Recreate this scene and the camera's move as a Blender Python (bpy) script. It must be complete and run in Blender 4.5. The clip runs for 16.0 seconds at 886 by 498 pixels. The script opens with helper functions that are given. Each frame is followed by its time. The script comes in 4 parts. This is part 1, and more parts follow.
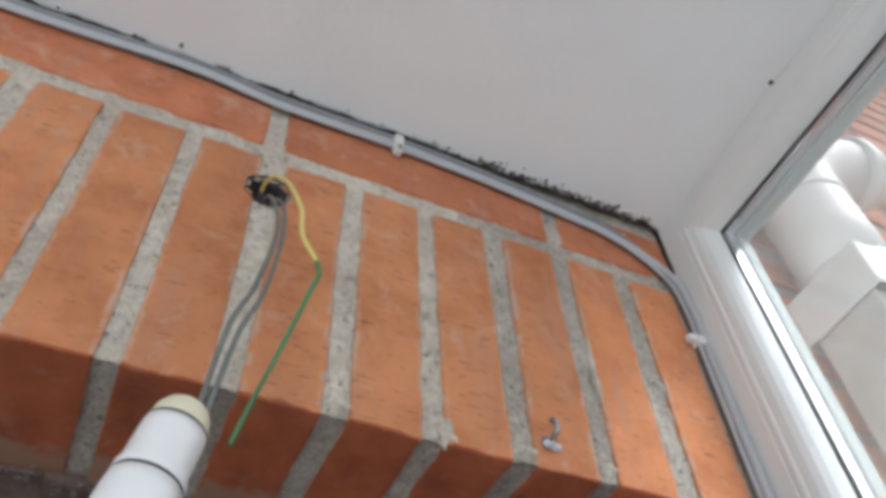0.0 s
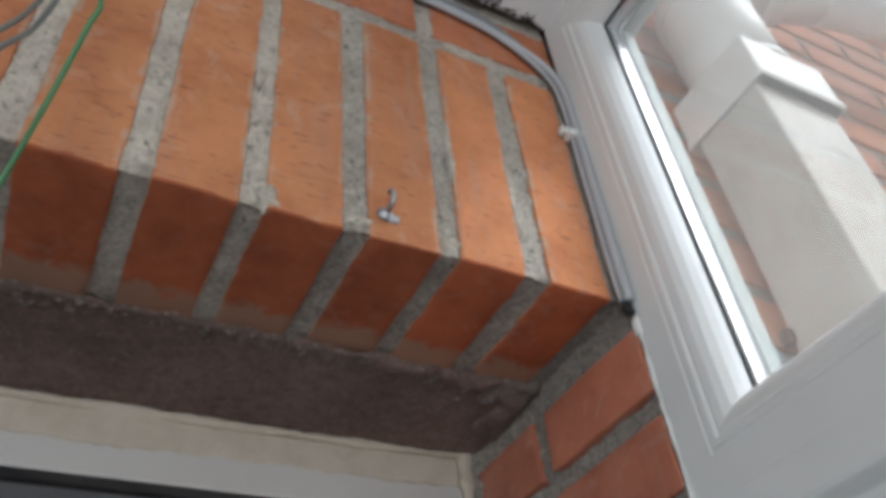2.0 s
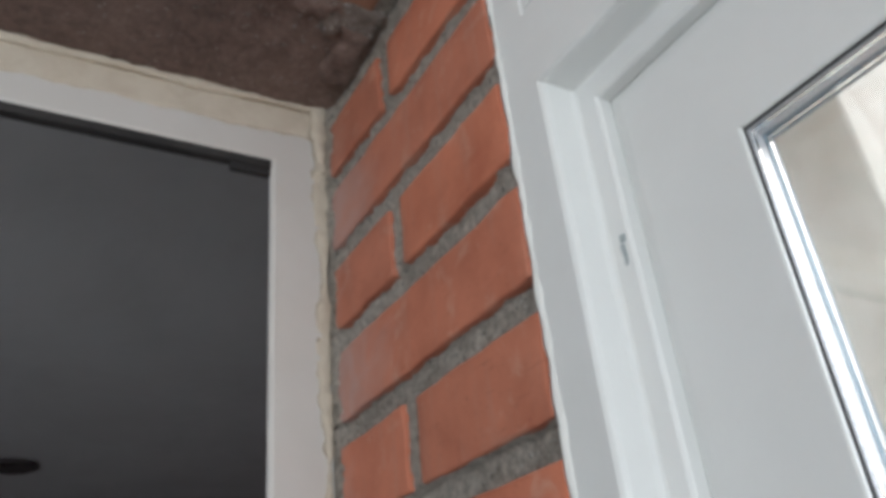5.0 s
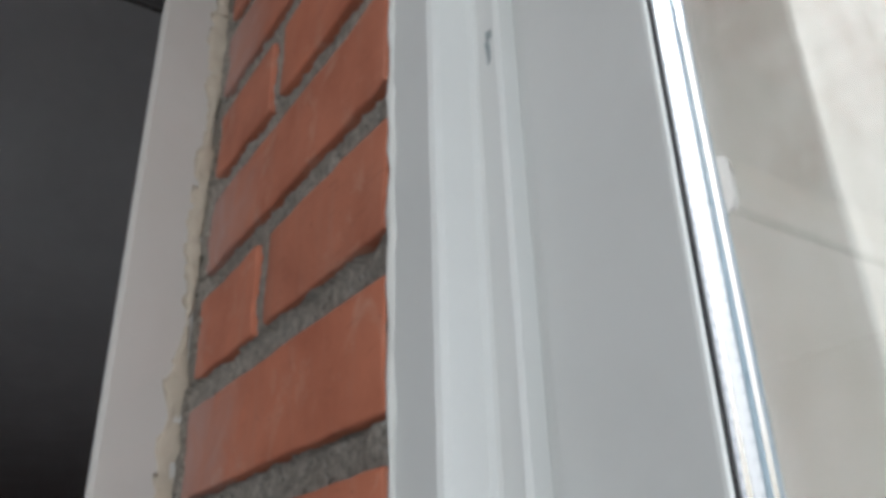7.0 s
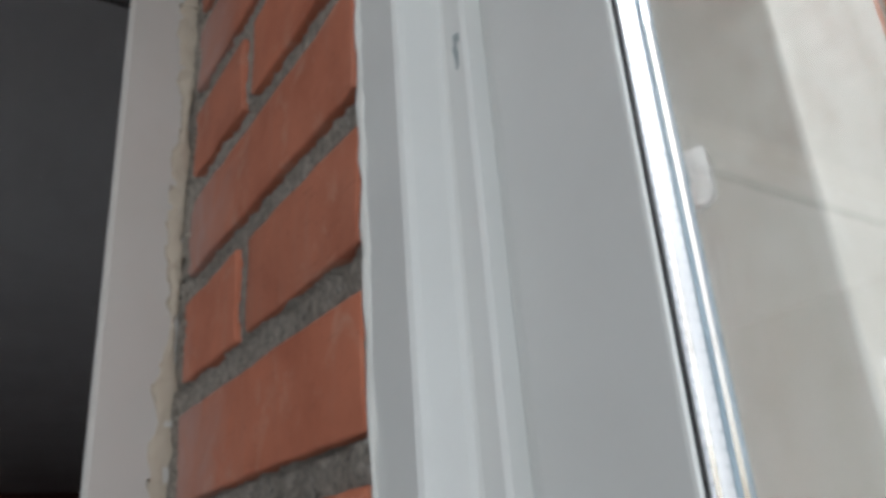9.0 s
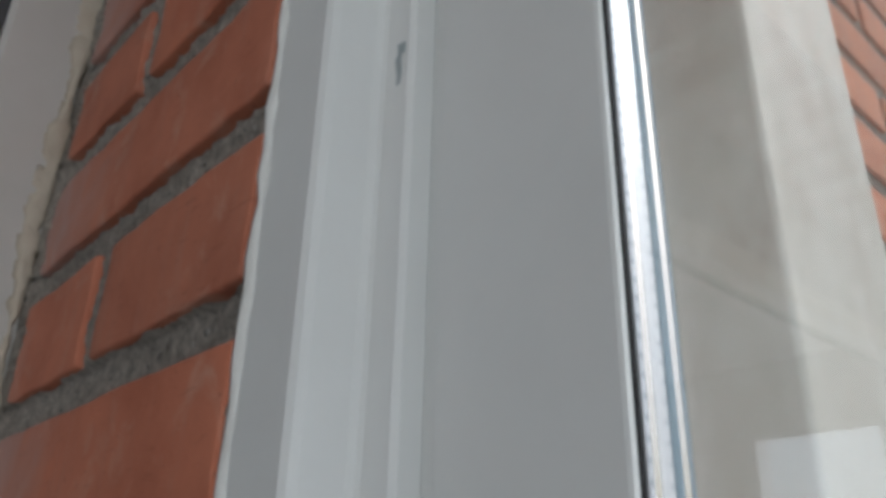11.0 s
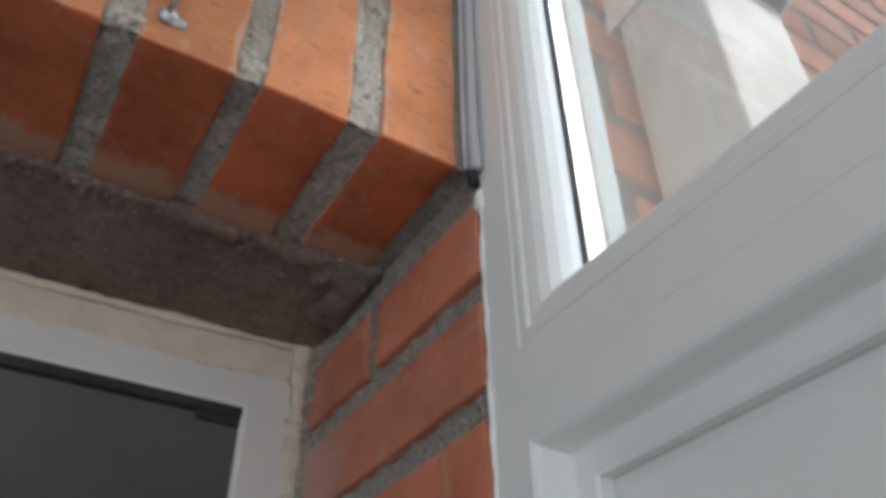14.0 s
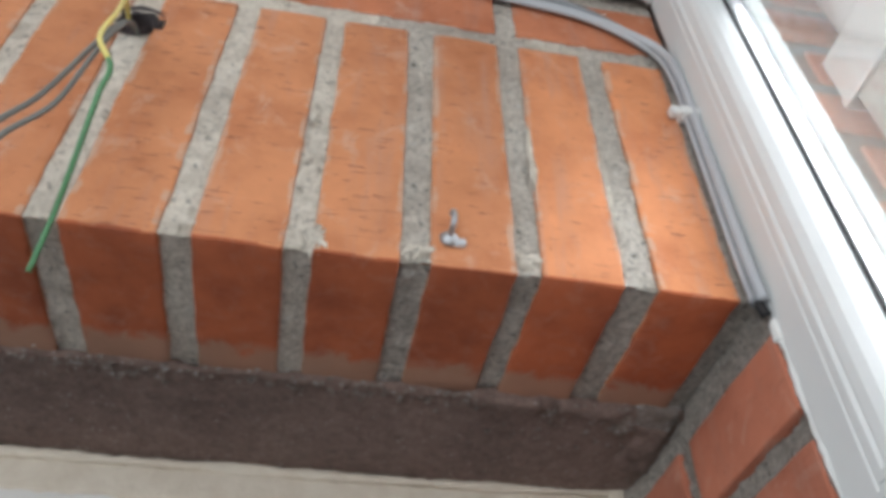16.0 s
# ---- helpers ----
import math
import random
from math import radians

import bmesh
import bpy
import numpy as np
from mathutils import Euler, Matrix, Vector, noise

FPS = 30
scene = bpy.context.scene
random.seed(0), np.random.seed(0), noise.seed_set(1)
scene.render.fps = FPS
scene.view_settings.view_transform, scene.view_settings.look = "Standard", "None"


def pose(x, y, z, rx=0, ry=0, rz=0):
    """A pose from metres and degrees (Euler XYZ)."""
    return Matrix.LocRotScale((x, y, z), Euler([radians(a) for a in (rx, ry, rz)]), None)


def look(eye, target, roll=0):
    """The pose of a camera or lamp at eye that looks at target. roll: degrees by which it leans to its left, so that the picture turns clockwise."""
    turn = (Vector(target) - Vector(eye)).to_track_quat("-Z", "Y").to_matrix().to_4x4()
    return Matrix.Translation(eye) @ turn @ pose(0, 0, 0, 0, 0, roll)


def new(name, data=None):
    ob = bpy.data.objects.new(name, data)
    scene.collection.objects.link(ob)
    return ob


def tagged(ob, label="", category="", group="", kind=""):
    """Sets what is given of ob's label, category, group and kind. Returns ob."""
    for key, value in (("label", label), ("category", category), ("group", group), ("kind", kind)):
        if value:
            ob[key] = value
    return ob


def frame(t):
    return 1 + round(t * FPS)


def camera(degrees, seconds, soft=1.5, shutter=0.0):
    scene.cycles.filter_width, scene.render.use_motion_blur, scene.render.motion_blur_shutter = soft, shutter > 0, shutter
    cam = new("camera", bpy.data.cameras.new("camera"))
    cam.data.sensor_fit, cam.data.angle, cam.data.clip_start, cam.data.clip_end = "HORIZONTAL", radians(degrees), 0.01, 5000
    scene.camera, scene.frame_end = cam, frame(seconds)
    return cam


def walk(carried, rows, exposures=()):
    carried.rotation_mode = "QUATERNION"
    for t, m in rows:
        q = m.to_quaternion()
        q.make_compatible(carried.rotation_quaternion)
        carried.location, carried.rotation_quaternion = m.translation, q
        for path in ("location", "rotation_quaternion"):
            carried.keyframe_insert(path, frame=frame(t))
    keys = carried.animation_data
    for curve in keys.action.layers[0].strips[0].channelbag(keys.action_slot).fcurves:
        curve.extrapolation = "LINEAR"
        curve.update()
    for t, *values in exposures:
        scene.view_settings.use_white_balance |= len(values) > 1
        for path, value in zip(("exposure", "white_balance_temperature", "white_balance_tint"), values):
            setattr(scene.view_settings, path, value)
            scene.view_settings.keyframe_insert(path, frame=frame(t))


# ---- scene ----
cam = camera(58.7, 16.0, soft=4.4)
PATH = [
    (0, (-0.425, -0.358, 1.749), (0.157, 0.762, 3.3), -4.0),
    (0.5, (-0.353, -0.375, 1.746), (0.25, 0.759, 3.278), -5.9),
    (1, (-0.34, -0.354, 1.742), (0.36, 0.757, 3.251), -9.5),
    (1.5, (-0.338, -0.34, 1.734), (0.414, 0.852, 3.153), -8.7),
    (2, (-0.324, -0.319, 1.722), (0.447, 0.957, 3.055), -7.0),
    (2.5, (-0.313, -0.307, 1.706), (0.492, 0.993, 2.995), -6.5),
    (3, (-0.313, -0.297, 1.698), (0.572, 1.057, 2.874), -7.1),
    (3.5, (-0.303, -0.285, 1.687), (0.601, 1.082, 2.833), -6.3),
    (4, (-0.279, -0.28, 1.671), (0.68, 1.09, 2.768), -6.4),
    (4.5, (-0.233, -0.282, 1.653), (0.648, 1.147, 2.739), -9.5),
    (5, (-0.195, -0.255, 1.62), (0.739, 1.227, 2.585), -6.4),
    (7.5, (-0.11, -0.223, 1.584), (0.897, 1.286, 2.426), -1.5),
    (8, (-0.11, -0.227, 1.587), (0.892, 1.306, 2.39), -2.4),
    (8.5, (-0.109, -0.232, 1.593), (0.878, 1.333, 2.353), -4.0),
    (9, (-0.11, -0.231, 1.601), (0.928, 1.297, 2.368), -4.4),
    (11.5, (-0.081, -0.188, 1.64), (1.141, 1.147, 2.491), 1.6),
    (12, (-0.09, -0.204, 1.655), (1.103, 1.123, 2.558), 0.7),
    (12.5, (-0.113, -0.226, 1.682), (1.013, 1.103, 2.665), -0.5),
    (13, (-0.139, -0.248, 1.707), (0.911, 1.067, 2.788), -1.1),
    (13.5, (-0.165, -0.269, 1.728), (0.776, 1.063, 2.886), -1.9),
    (14, (-0.182, -0.276, 1.735), (0.652, 1.068, 2.958), -1.0),
    (14.5, (-0.224, -0.295, 1.759), (0.462, 1.061, 3.059), -2.0),
    (15, (-0.237, -0.314, 1.758), (0.109, 1.065, 3.164), -0.5),
    (15.5, (-0.232, -0.324, 1.762), (-0.009, 1.069, 3.180), -0.7),
    (16, (-0.233, -0.309, 1.757), (0.033, 1.099, 3.152), -0.7),
]
EXPOSURES = [(t, stops, kelvin, 5.5) for t, stops, kelvin in ((0.0, 0.08, 5700), (1.0, -0.25, 5650), (1.5, -0.28, 5700), (2.5, 0.02, 5720), (3.5, 0.36, 5720), (5.0, 0.36, 5780), (7.5, -0.1, 5780),
             (9.0, -0.2, 5780), (11.5, -0.55, 5750), (13.0, -0.45, 5750), (14.0, -0.2, 5720), (14.5, -0.28, 5720), (15.0, 0.06, 5700), (16.0, 0.42, 5720))]
walk(cam, [(t, look(eye, target, roll)) for t, eye, target, roll in PATH], EXPOSURES)

# ---- world, sun, large lights ----
world = bpy.data.worlds.new("sky")
scene.world = world
world.use_nodes = True
wn = world.node_tree.nodes
sky = wn.new("ShaderNodeTexSky")
sky.sky_type = 'NISHITA'
sky.sun_disc = False
sky.sun_elevation = radians(43)
sky.sun_rotation = radians(138)
sky.air_density, sky.dust_density, sky.ozone_density = 1.0, 6.0, 1.0
wn["Background"].inputs["Strength"].default_value = 0.098
world.node_tree.links.new(sky.outputs["Color"], wn["Background"].inputs["Color"])

sun = new("sun", bpy.data.lights.new("sun", 'SUN'))
sun.data.energy, sun.data.angle, sun.data.color = 1.7, radians(22), (1.0, 0.98, 0.95)
sun.matrix_world = look((5.0, -5.5, 7.0), (0, 0, 0))

# Area lamp in an assumed, unseen front opening, placed to light the bricks.
front_light = new("front_fill_light", bpy.data.lights.new("front_fill_light", 'AREA'))
front_light.data.shape, front_light.data.size, front_light.data.size_y = 'RECTANGLE', 1.1, 0.95
front_light.data.energy, front_light.data.color = 11.5, (1.0, 0.98, 0.95)
front_light.matrix_world = look((-0.98, -1.28, 1.6), (-0.98, 0.0, 1.6))

# Fill lamp that brightens the room ceiling; no such window is known.
room_light = new("room_fill_light", bpy.data.lights.new("room_fill_light", 'AREA'))
room_light.data.shape, room_light.data.size, room_light.data.size_y = 'RECTANGLE', 0.78, 1.25
room_light.data.energy, room_light.data.color = 4.7, (0.97, 0.98, 1.0)
room_light.matrix_world = look((-2.48, 0.75, 1.55), (0.0, 0.75, 1.55))


# ---- materials ----
def nodes_of(name, rough=0.8, metal=0.0, color=(0.5, 0.5, 0.5)):
    m = bpy.data.materials.new(name)
    m.use_nodes = True
    nt = m.node_tree
    b = nt.nodes["Principled BSDF"]
    b.inputs["Roughness"].default_value = rough
    b.inputs["Metallic"].default_value = metal
    b.inputs["Base Color"].default_value = (*color, 1)
    return m, nt, b


def coords(nt, scale=(1, 1, 1), shift=True):
    """Object coordinates, scaled, moved by the object's random number."""
    tc = nt.nodes.new("ShaderNodeTexCoord")
    mp = nt.nodes.new("ShaderNodeMapping")
    mp.inputs["Scale"].default_value = scale
    nt.links.new(tc.outputs["Object"], mp.inputs["Vector"])
    if shift:
        oi = nt.nodes.new("ShaderNodeObjectInfo")
        mul = nt.nodes.new("ShaderNodeMath")
        mul.operation = 'MULTIPLY'
        mul.inputs[1].default_value = 37.0
        nt.links.new(oi.outputs["Random"], mul.inputs[0])
        nt.links.new(mul.outputs[0], mp.inputs["Location"])
    return mp.outputs["Vector"]


def noise_tex(nt, vec, scale, detail=4.0, rough=0.6, distort=0.0):
    n = nt.nodes.new("ShaderNodeTexNoise")
    n.inputs["Scale"].default_value = scale
    n.inputs["Detail"].default_value = detail
    n.inputs["Roughness"].default_value = rough
    n.inputs["Distortion"].default_value = distort
    nt.links.new(vec, n.inputs["Vector"])
    return n.outputs["Fac"]


def ramp(nt, fac, *stops):
    r = nt.nodes.new("ShaderNodeValToRGB")
    while len(r.color_ramp.elements) < len(stops):
        r.color_ramp.elements.new(0.5)
    for e, (p, c) in zip(r.color_ramp.elements, stops):
        e.position = p
        e.color = (*c, 1) if isinstance(c, tuple) else (c, c, c, 1)
    nt.links.new(fac, r.inputs["Fac"])
    return r.outputs["Color"]


def mix(nt, fac, a, b, kind='MIX'):
    m = nt.nodes.new("ShaderNodeMix")
    m.data_type, m.blend_type = 'RGBA', kind
    for sock, v in ((0, fac), (6, a), (7, b)):
        if isinstance(v, bpy.types.NodeSocket):
            nt.links.new(v, m.inputs[sock])
        elif isinstance(v, tuple):
            m.inputs[sock].default_value = (*v, 1)
        else:
            m.inputs[sock].default_value = v
    return m.outputs[2]


def bump(nt, bsdf, height, strength, distance):
    b = nt.nodes.new("ShaderNodeBump")
    b.inputs["Strength"].default_value = strength
    b.inputs["Distance"].default_value = distance
    nt.links.new(height, b.inputs["Height"])
    prev = bsdf.inputs["Normal"].links
    if prev:
        nt.links.new(prev[0].from_socket, b.inputs["Normal"])
    nt.links.new(b.outputs["Normal"], bsdf.inputs["Normal"])


def brick_material(name, light, deep, dust, drag, smear=None, band=None):
    m, nt, b = nodes_of(name, 0.88)
    v = coords(nt)
    vd = coords(nt, (60, 60, 600))
    oi = nt.nodes.new("ShaderNodeObjectInfo")
    tone = noise_tex(nt, v, 22, 5, 0.62)
    c = ramp(nt, tone, (0.3, deep), (0.52, light), (0.75, tuple(min(1, x * 1.18) for x in light)))
    per = ramp(nt, oi.outputs["Random"], (0.0, (0.86, 0.84, 0.82)), (0.5, (1.0, 1.0, 1.0)), (1.0, (1.1, 1.04, 0.98)))
    c = mix(nt, 1.0, c, per, 'MULTIPLY')
    dusty = ramp(nt, noise_tex(nt, v, 34, 6, 0.7, 0.6), (0.56, 0.0), (0.74, dust))
    c = mix(nt, dusty, c, (0.62, 0.47, 0.37))
    streak = ramp(nt, noise_tex(nt, coords(nt, (90, 90, 9)), 1.0, 4, 0.6, 0.4), (0.52, 0.0), (0.72, dust * 0.8))
    c = mix(nt, streak, c, (0.42, 0.25, 0.19))
    dash = ramp(nt, noise_tex(nt, vd, 1.0, 2, 0.5, 0.3), (0.645, 0.0), (0.70, drag))
    c = mix(nt, dash, c, (0.22, 0.075, 0.042))
    pits = ramp(nt, noise_tex(nt, v, 420, 2, 0.5), (0.68, 0.0), (0.76, 0.55))
    c = mix(nt, pits, c, (0.14, 0.05, 0.03))
    if smear:
        axis, lo, hi = smear
        raw = nt.nodes.new("ShaderNodeTexCoord")
        sep = nt.nodes.new("ShaderNodeSeparateXYZ")
        nt.links.new(raw.outputs["Object"], sep.inputs[0])
        ab = nt.nodes.new("ShaderNodeMath")
        ab.operation = 'ABSOLUTE' if axis == 0 else 'ADD'
        if axis:
            ab.inputs[1].default_value = 0.0
        nt.links.new(sep.outputs[axis], ab.inputs[0])
        mr = nt.nodes.new("ShaderNodeMapRange")
        mr.inputs["From Min"].default_value, mr.inputs["From Max"].default_value = lo, hi
        nt.links.new(ab.outputs[0], mr.inputs["Value"])
        add = nt.nodes.new("ShaderNodeMath")
        add.operation = 'ADD'
        nt.links.new(mr.outputs[0], add.inputs[0])
        nt.links.new(noise_tex(nt, v, 30, 7, 0.7, 0.9), add.inputs[1])
        stain = ramp(nt, add.outputs[0], (0.0, 0.0), (band[0], 0.0), (band[1], band[2]), (1.0, band[2]))
        half = nt.nodes.new("ShaderNodeMath")
        half.operation = 'MULTIPLY'
        half.inputs[1].default_value = 0.5
        nt.links.new(add.outputs[0], half.inputs[0])
        nt.links.new(half.outputs[0], stain.node.inputs["Fac"])
        c = mix(nt, stain, c, band[3])
    nt.links.new(c, b.inputs["Base Color"])
    bump(nt, b, noise_tex(nt, v, 500, 5, 0.7), 0.35, 0.0012)
    bump(nt, b, dash, 0.5, -0.0012)
    return m


def mortar_material(name, dark, mid, light, grain=300, spec=0.75, pitted=0.85, relief=0.0045):
    m, nt, b = nodes_of(name, 0.95)
    v = coords(nt, shift=False)
    c = ramp(nt, noise_tex(nt, v, grain, 8, 0.8), (0.36, dark), (0.5, mid), (0.64, light))
    lump = ramp(nt, noise_tex(nt, v, 90, 5, 0.7, 0.8), (0.36, (0.85, 0.835, 0.81)), (0.6, (1.07, 1.07, 1.07)))
    c = mix(nt, 1.0, c, lump, 'MULTIPLY')
    big = ramp(nt, noise_tex(nt, v, 11, 4, 0.6), (0.34, (0.82, 0.80, 0.78)), (0.66, (1.12, 1.115, 1.10)))
    c = mix(nt, 1.0, c, big, 'MULTIPLY')
    vo = nt.nodes.new("ShaderNodeTexVoronoi")
    vo.inputs["Scale"].default_value = 260
    nt.links.new(v, vo.inputs["Vector"])
    grit = ramp(nt, vo.outputs["Distance"], (0.22, 1.0), (0.34, 0.0))
    keep = ramp(nt, noise_tex(nt, v, 130, 3), (0.56, 0.0), (0.62, spec))
    gritty = mix(nt, 1.0, grit, keep, 'MULTIPLY')
    c = mix(nt, gritty, c, (0.74, 0.72, 0.68))
    pit = ramp(nt, noise_tex(nt, v, 230, 3, 0.6), (0.61, 0.0), (0.67, pitted))
    c = mix(nt, pit, c, tuple(x * 0.35 for x in dark))
    nt.links.new(c, b.inputs["Base Color"])
    bump(nt, b, noise_tex(nt, v, 190, 8, 0.78), 1.0, relief)
    bump(nt, b, pit, 0.8, -0.004)
    bump(nt, b, gritty, 0.6, 0.002)
    return m


def paint_material(name, color, rough, dirt=0.25, dirt_color=(0.4, 0.37, 0.32), grain=60, relief=0.0004, dirt_scale=14):
    m, nt, b = nodes_of(name, rough)
    v = coords(nt, shift=False)
    c = ramp(nt, noise_tex(nt, v, dirt_scale, 6, 0.65, 0.4), (0.4, color), (0.8, tuple(x * (1 - dirt) + y * dirt for x, y in zip(color, dirt_color))))
    nt.links.new(c, b.inputs["Base Color"])
    nt.links.new(ramp(nt, noise_tex(nt, v, 25, 4), (0.3, rough * 0.85), (0.7, min(1, rough * 1.2))), b.inputs["Roughness"])
    bump(nt, b, noise_tex(nt, v, grain, 5, 0.6), 0.4, relief)
    return m


BRICK = brick_material("fired_brick", (0.575, 0.237, 0.104), (0.45, 0.160, 0.064), 0.5, 0.9, (0, 0.010, 0.0215), (0.735, 0.785, 0.5, (0.52, 0.43, 0.34)))
BRICK_LONG = brick_material("fired_stretcher_brick", (0.55, 0.20, 0.095), (0.43, 0.14, 0.062), 0.6, 0.8)
# Soldier undersides: redder brick, with the shade there put into the colour.
BRICK_SHADED_END = brick_material("shaded_red_brick_end", (0.40, 0.105, 0.038), (0.27, 0.064, 0.024), 0.18, 0.1, (1, 0.0, 0.056), (0.5, 0.58, 0.7, (0.34, 0.225, 0.155)))
BRICK_SMOOTH = brick_material("smooth_fired_brick", (0.49, 0.178, 0.105), (0.39, 0.125, 0.07), 0.4, 0.25)
BRICK_FILM = brick_material("cement_filmed_brick", (0.485, 0.175, 0.104), (0.385, 0.125, 0.07), 0.4, 0.2, (1, -0.03, 0.12), (0.42, 0.70, 0.66, (0.43, 0.31, 0.28)))
BRICK_OUT = brick_material("outer_fired_brick", (0.58, 0.235, 0.13), (0.47, 0.165, 0.085), 0.5, 0.4)
MORTAR = mortar_material("cement_mortar", (0.52, 0.465, 0.385), (0.72, 0.655, 0.56), (0.82, 0.765, 0.67), 300, 0.5, 0.7, 0.0028)
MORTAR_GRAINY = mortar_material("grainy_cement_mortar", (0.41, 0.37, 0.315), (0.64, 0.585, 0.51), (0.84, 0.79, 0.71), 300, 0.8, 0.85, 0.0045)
# Coarser mix for reveal and underside; their shade is partly in its colour.
MORTAR_ROUGH_SHADED = mortar_material("shaded_coarse_mortar", (0.30, 0.268, 0.232), (0.51, 0.465, 0.41), (0.76, 0.71, 0.64), 220, 0.85, 0.85, 0.006)
MORTAR_OUT = mortar_material("dark_outer_mortar", (0.17, 0.14, 0.12), (0.31, 0.265, 0.23), (0.46, 0.41, 0.36))
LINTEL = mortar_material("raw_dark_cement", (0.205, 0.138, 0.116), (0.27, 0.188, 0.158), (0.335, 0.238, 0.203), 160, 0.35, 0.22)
CRUMBS = mortar_material("pale_cement_crumbs", (0.18, 0.14, 0.12), (0.3, 0.25, 0.22), (0.55, 0.5, 0.45), 90, 0.5)
PLASTER = paint_material("white_ceiling_plaster", (0.86, 0.865, 0.865), 0.9, 0.12, (0.5, 0.5, 0.48), 120, 0.0015, 6)
PVC = paint_material("white_pvc", (0.77, 0.775, 0.76), 0.55, 0.10)
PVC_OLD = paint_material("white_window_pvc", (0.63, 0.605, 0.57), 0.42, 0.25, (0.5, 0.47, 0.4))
PIPE = paint_material("weathered_white_pipe", (0.78, 0.785, 0.75), 0.5, 0.55, (0.46, 0.40, 0.32), 60, 0.0004, 22)
_nt = PIPE.node_tree
_b = _nt.nodes["Principled BSDF"]
_old = _b.inputs["Base Color"].links[0].from_socket
_v = coords(_nt, (1, 1, 0.35), False)
_st = ramp(_nt, noise_tex(_nt, _v, 26, 7, 0.7, 0.8), (0.3, 0.42), (0.72, 0.85))
_nt.links.new(mix(_nt, _st, _old, (0.43, 0.415, 0.345)), _b.inputs["Base Color"])
_br = ramp(_nt, noise_tex(_nt, coords(_nt, (1, 1, 0.5), False), 17, 6, 0.72, 0.5), (0.54, 0.0), (0.7, 0.5))
_nt.links.new(mix(_nt, _br, _b.inputs["Base Color"].links[0].from_socket, (0.34, 0.26, 0.19)), _b.inputs["Base Color"])
PIPE_CLEAN = paint_material("white_pipe_fitting", (0.82, 0.83, 0.80), 0.45, 0.35, (0.55, 0.50, 0.42), 60, 0.0004, 18)
FOAM = paint_material("cream_filler", (0.60, 0.53, 0.43), 0.85, 0.55, (0.42, 0.34, 0.25), 160, 0.004, 55)
SILICONE = paint_material("white_sealant", (0.78, 0.77, 0.74), 0.5, 0.3, (0.5, 0.47, 0.42), 200, 0.002, 40)
GASKET = paint_material("black_rubber", (0.016, 0.015, 0.016), 0.8, 0.1)
GREY_GASKET = paint_material("grey_rubber", (0.32, 0.36, 0.37), 0.5, 0.1)
SEAL_BLUE = paint_material("blue_grey_seal", (0.15, 0.205, 0.245), 0.75, 0.15)
LIP_TINTED = paint_material("tinted_frame_lip", (0.50, 0.56, 0.545), 0.6, 0.2)
CABLE = paint_material("grey_cable", (0.45, 0.46, 0.48), 0.45, 0.25, (0.5, 0.48, 0.45), 80, 0.0005, 30)
CABLE_DARK = paint_material("dark_grey_cable", (0.20, 0.205, 0.215), 0.45, 0.25, (0.4, 0.38, 0.35), 80, 0.0005, 30)
WIRE_GREY = paint_material("grey_wire", (0.15, 0.16, 0.15), 0.5, 0.2)
WIRE_GREEN = paint_material("green_wire", (0.075, 0.22, 0.085), 0.4, 0.1)
WIRE_YELLOW = paint_material("yellow_wire", (0.72, 0.62, 0.18), 0.4, 0.1)
CONDUIT = paint_material("dark_conduit", (0.07, 0.055, 0.058), 0.7, 0.3)
CLIP = paint_material("white_cable_clip", (0.72, 0.72, 0.70), 0.45, 0.2)
LAMP_WHITE = paint_material("white_lamp_plastic", (0.80, 0.80, 0.80), 0.35, 0.08)
LAMP_CREAM = paint_material("cream_lamp_cap", (0.70, 0.66, 0.48), 0.45, 0.1)
ROOM = paint_material("dim_room_plaster", (0.85, 0.85, 0.84), 0.9, 0.2, (0.3, 0.26, 0.25), 40, 0.001, 2)
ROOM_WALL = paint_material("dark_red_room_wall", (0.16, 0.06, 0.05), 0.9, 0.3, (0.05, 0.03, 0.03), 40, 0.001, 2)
GROUND = paint_material("pale_paving", (0.33, 0.32, 0.3), 0.9, 0.4, (0.2, 0.19, 0.17), 20, 0.003, 1)
# Raised towards white so the unseen walls and room floor bounce more light.
WALLPAINT = paint_material("white_wall_paint", (0.84, 0.83, 0.81), 0.85, 0.15, (0.5, 0.48, 0.45), 60, 0.001, 4)
CRUMB = paint_material("black_mould_crumb", (0.05, 0.045, 0.042), 0.95, 0.3)
STEEL, _nt, _b = nodes_of("spacer_aluminium", 0.45, 0.55, (0.6, 0.61, 0.63))
_w = _nt.nodes.new("ShaderNodeTexWave")
_w.bands_direction = 'Z'
_w.inputs["Scale"].default_value = 80
_nt.links.new(coords(_nt, shift=False), _w.inputs["Vector"])
_x = _nt.nodes.new("ShaderNodeTexWave")
_x.bands_direction = 'X'
_x.inputs["Scale"].default_value = 80
_nt.links.new(coords(_nt, shift=False), _x.inputs["Vector"])
_nt.links.new(ramp(_nt, mix(_nt, 1.0, _w.outputs["Color"], _x.outputs["Color"], 'MULTIPLY'), (0.6, (0.6, 0.61, 0.63)), (0.9, (0.4, 0.42, 0.45))), _b.inputs["Base Color"])
SCREW, _nt, _b = nodes_of("zinc_screw", 0.5, 1.0, (0.42, 0.42, 0.43))


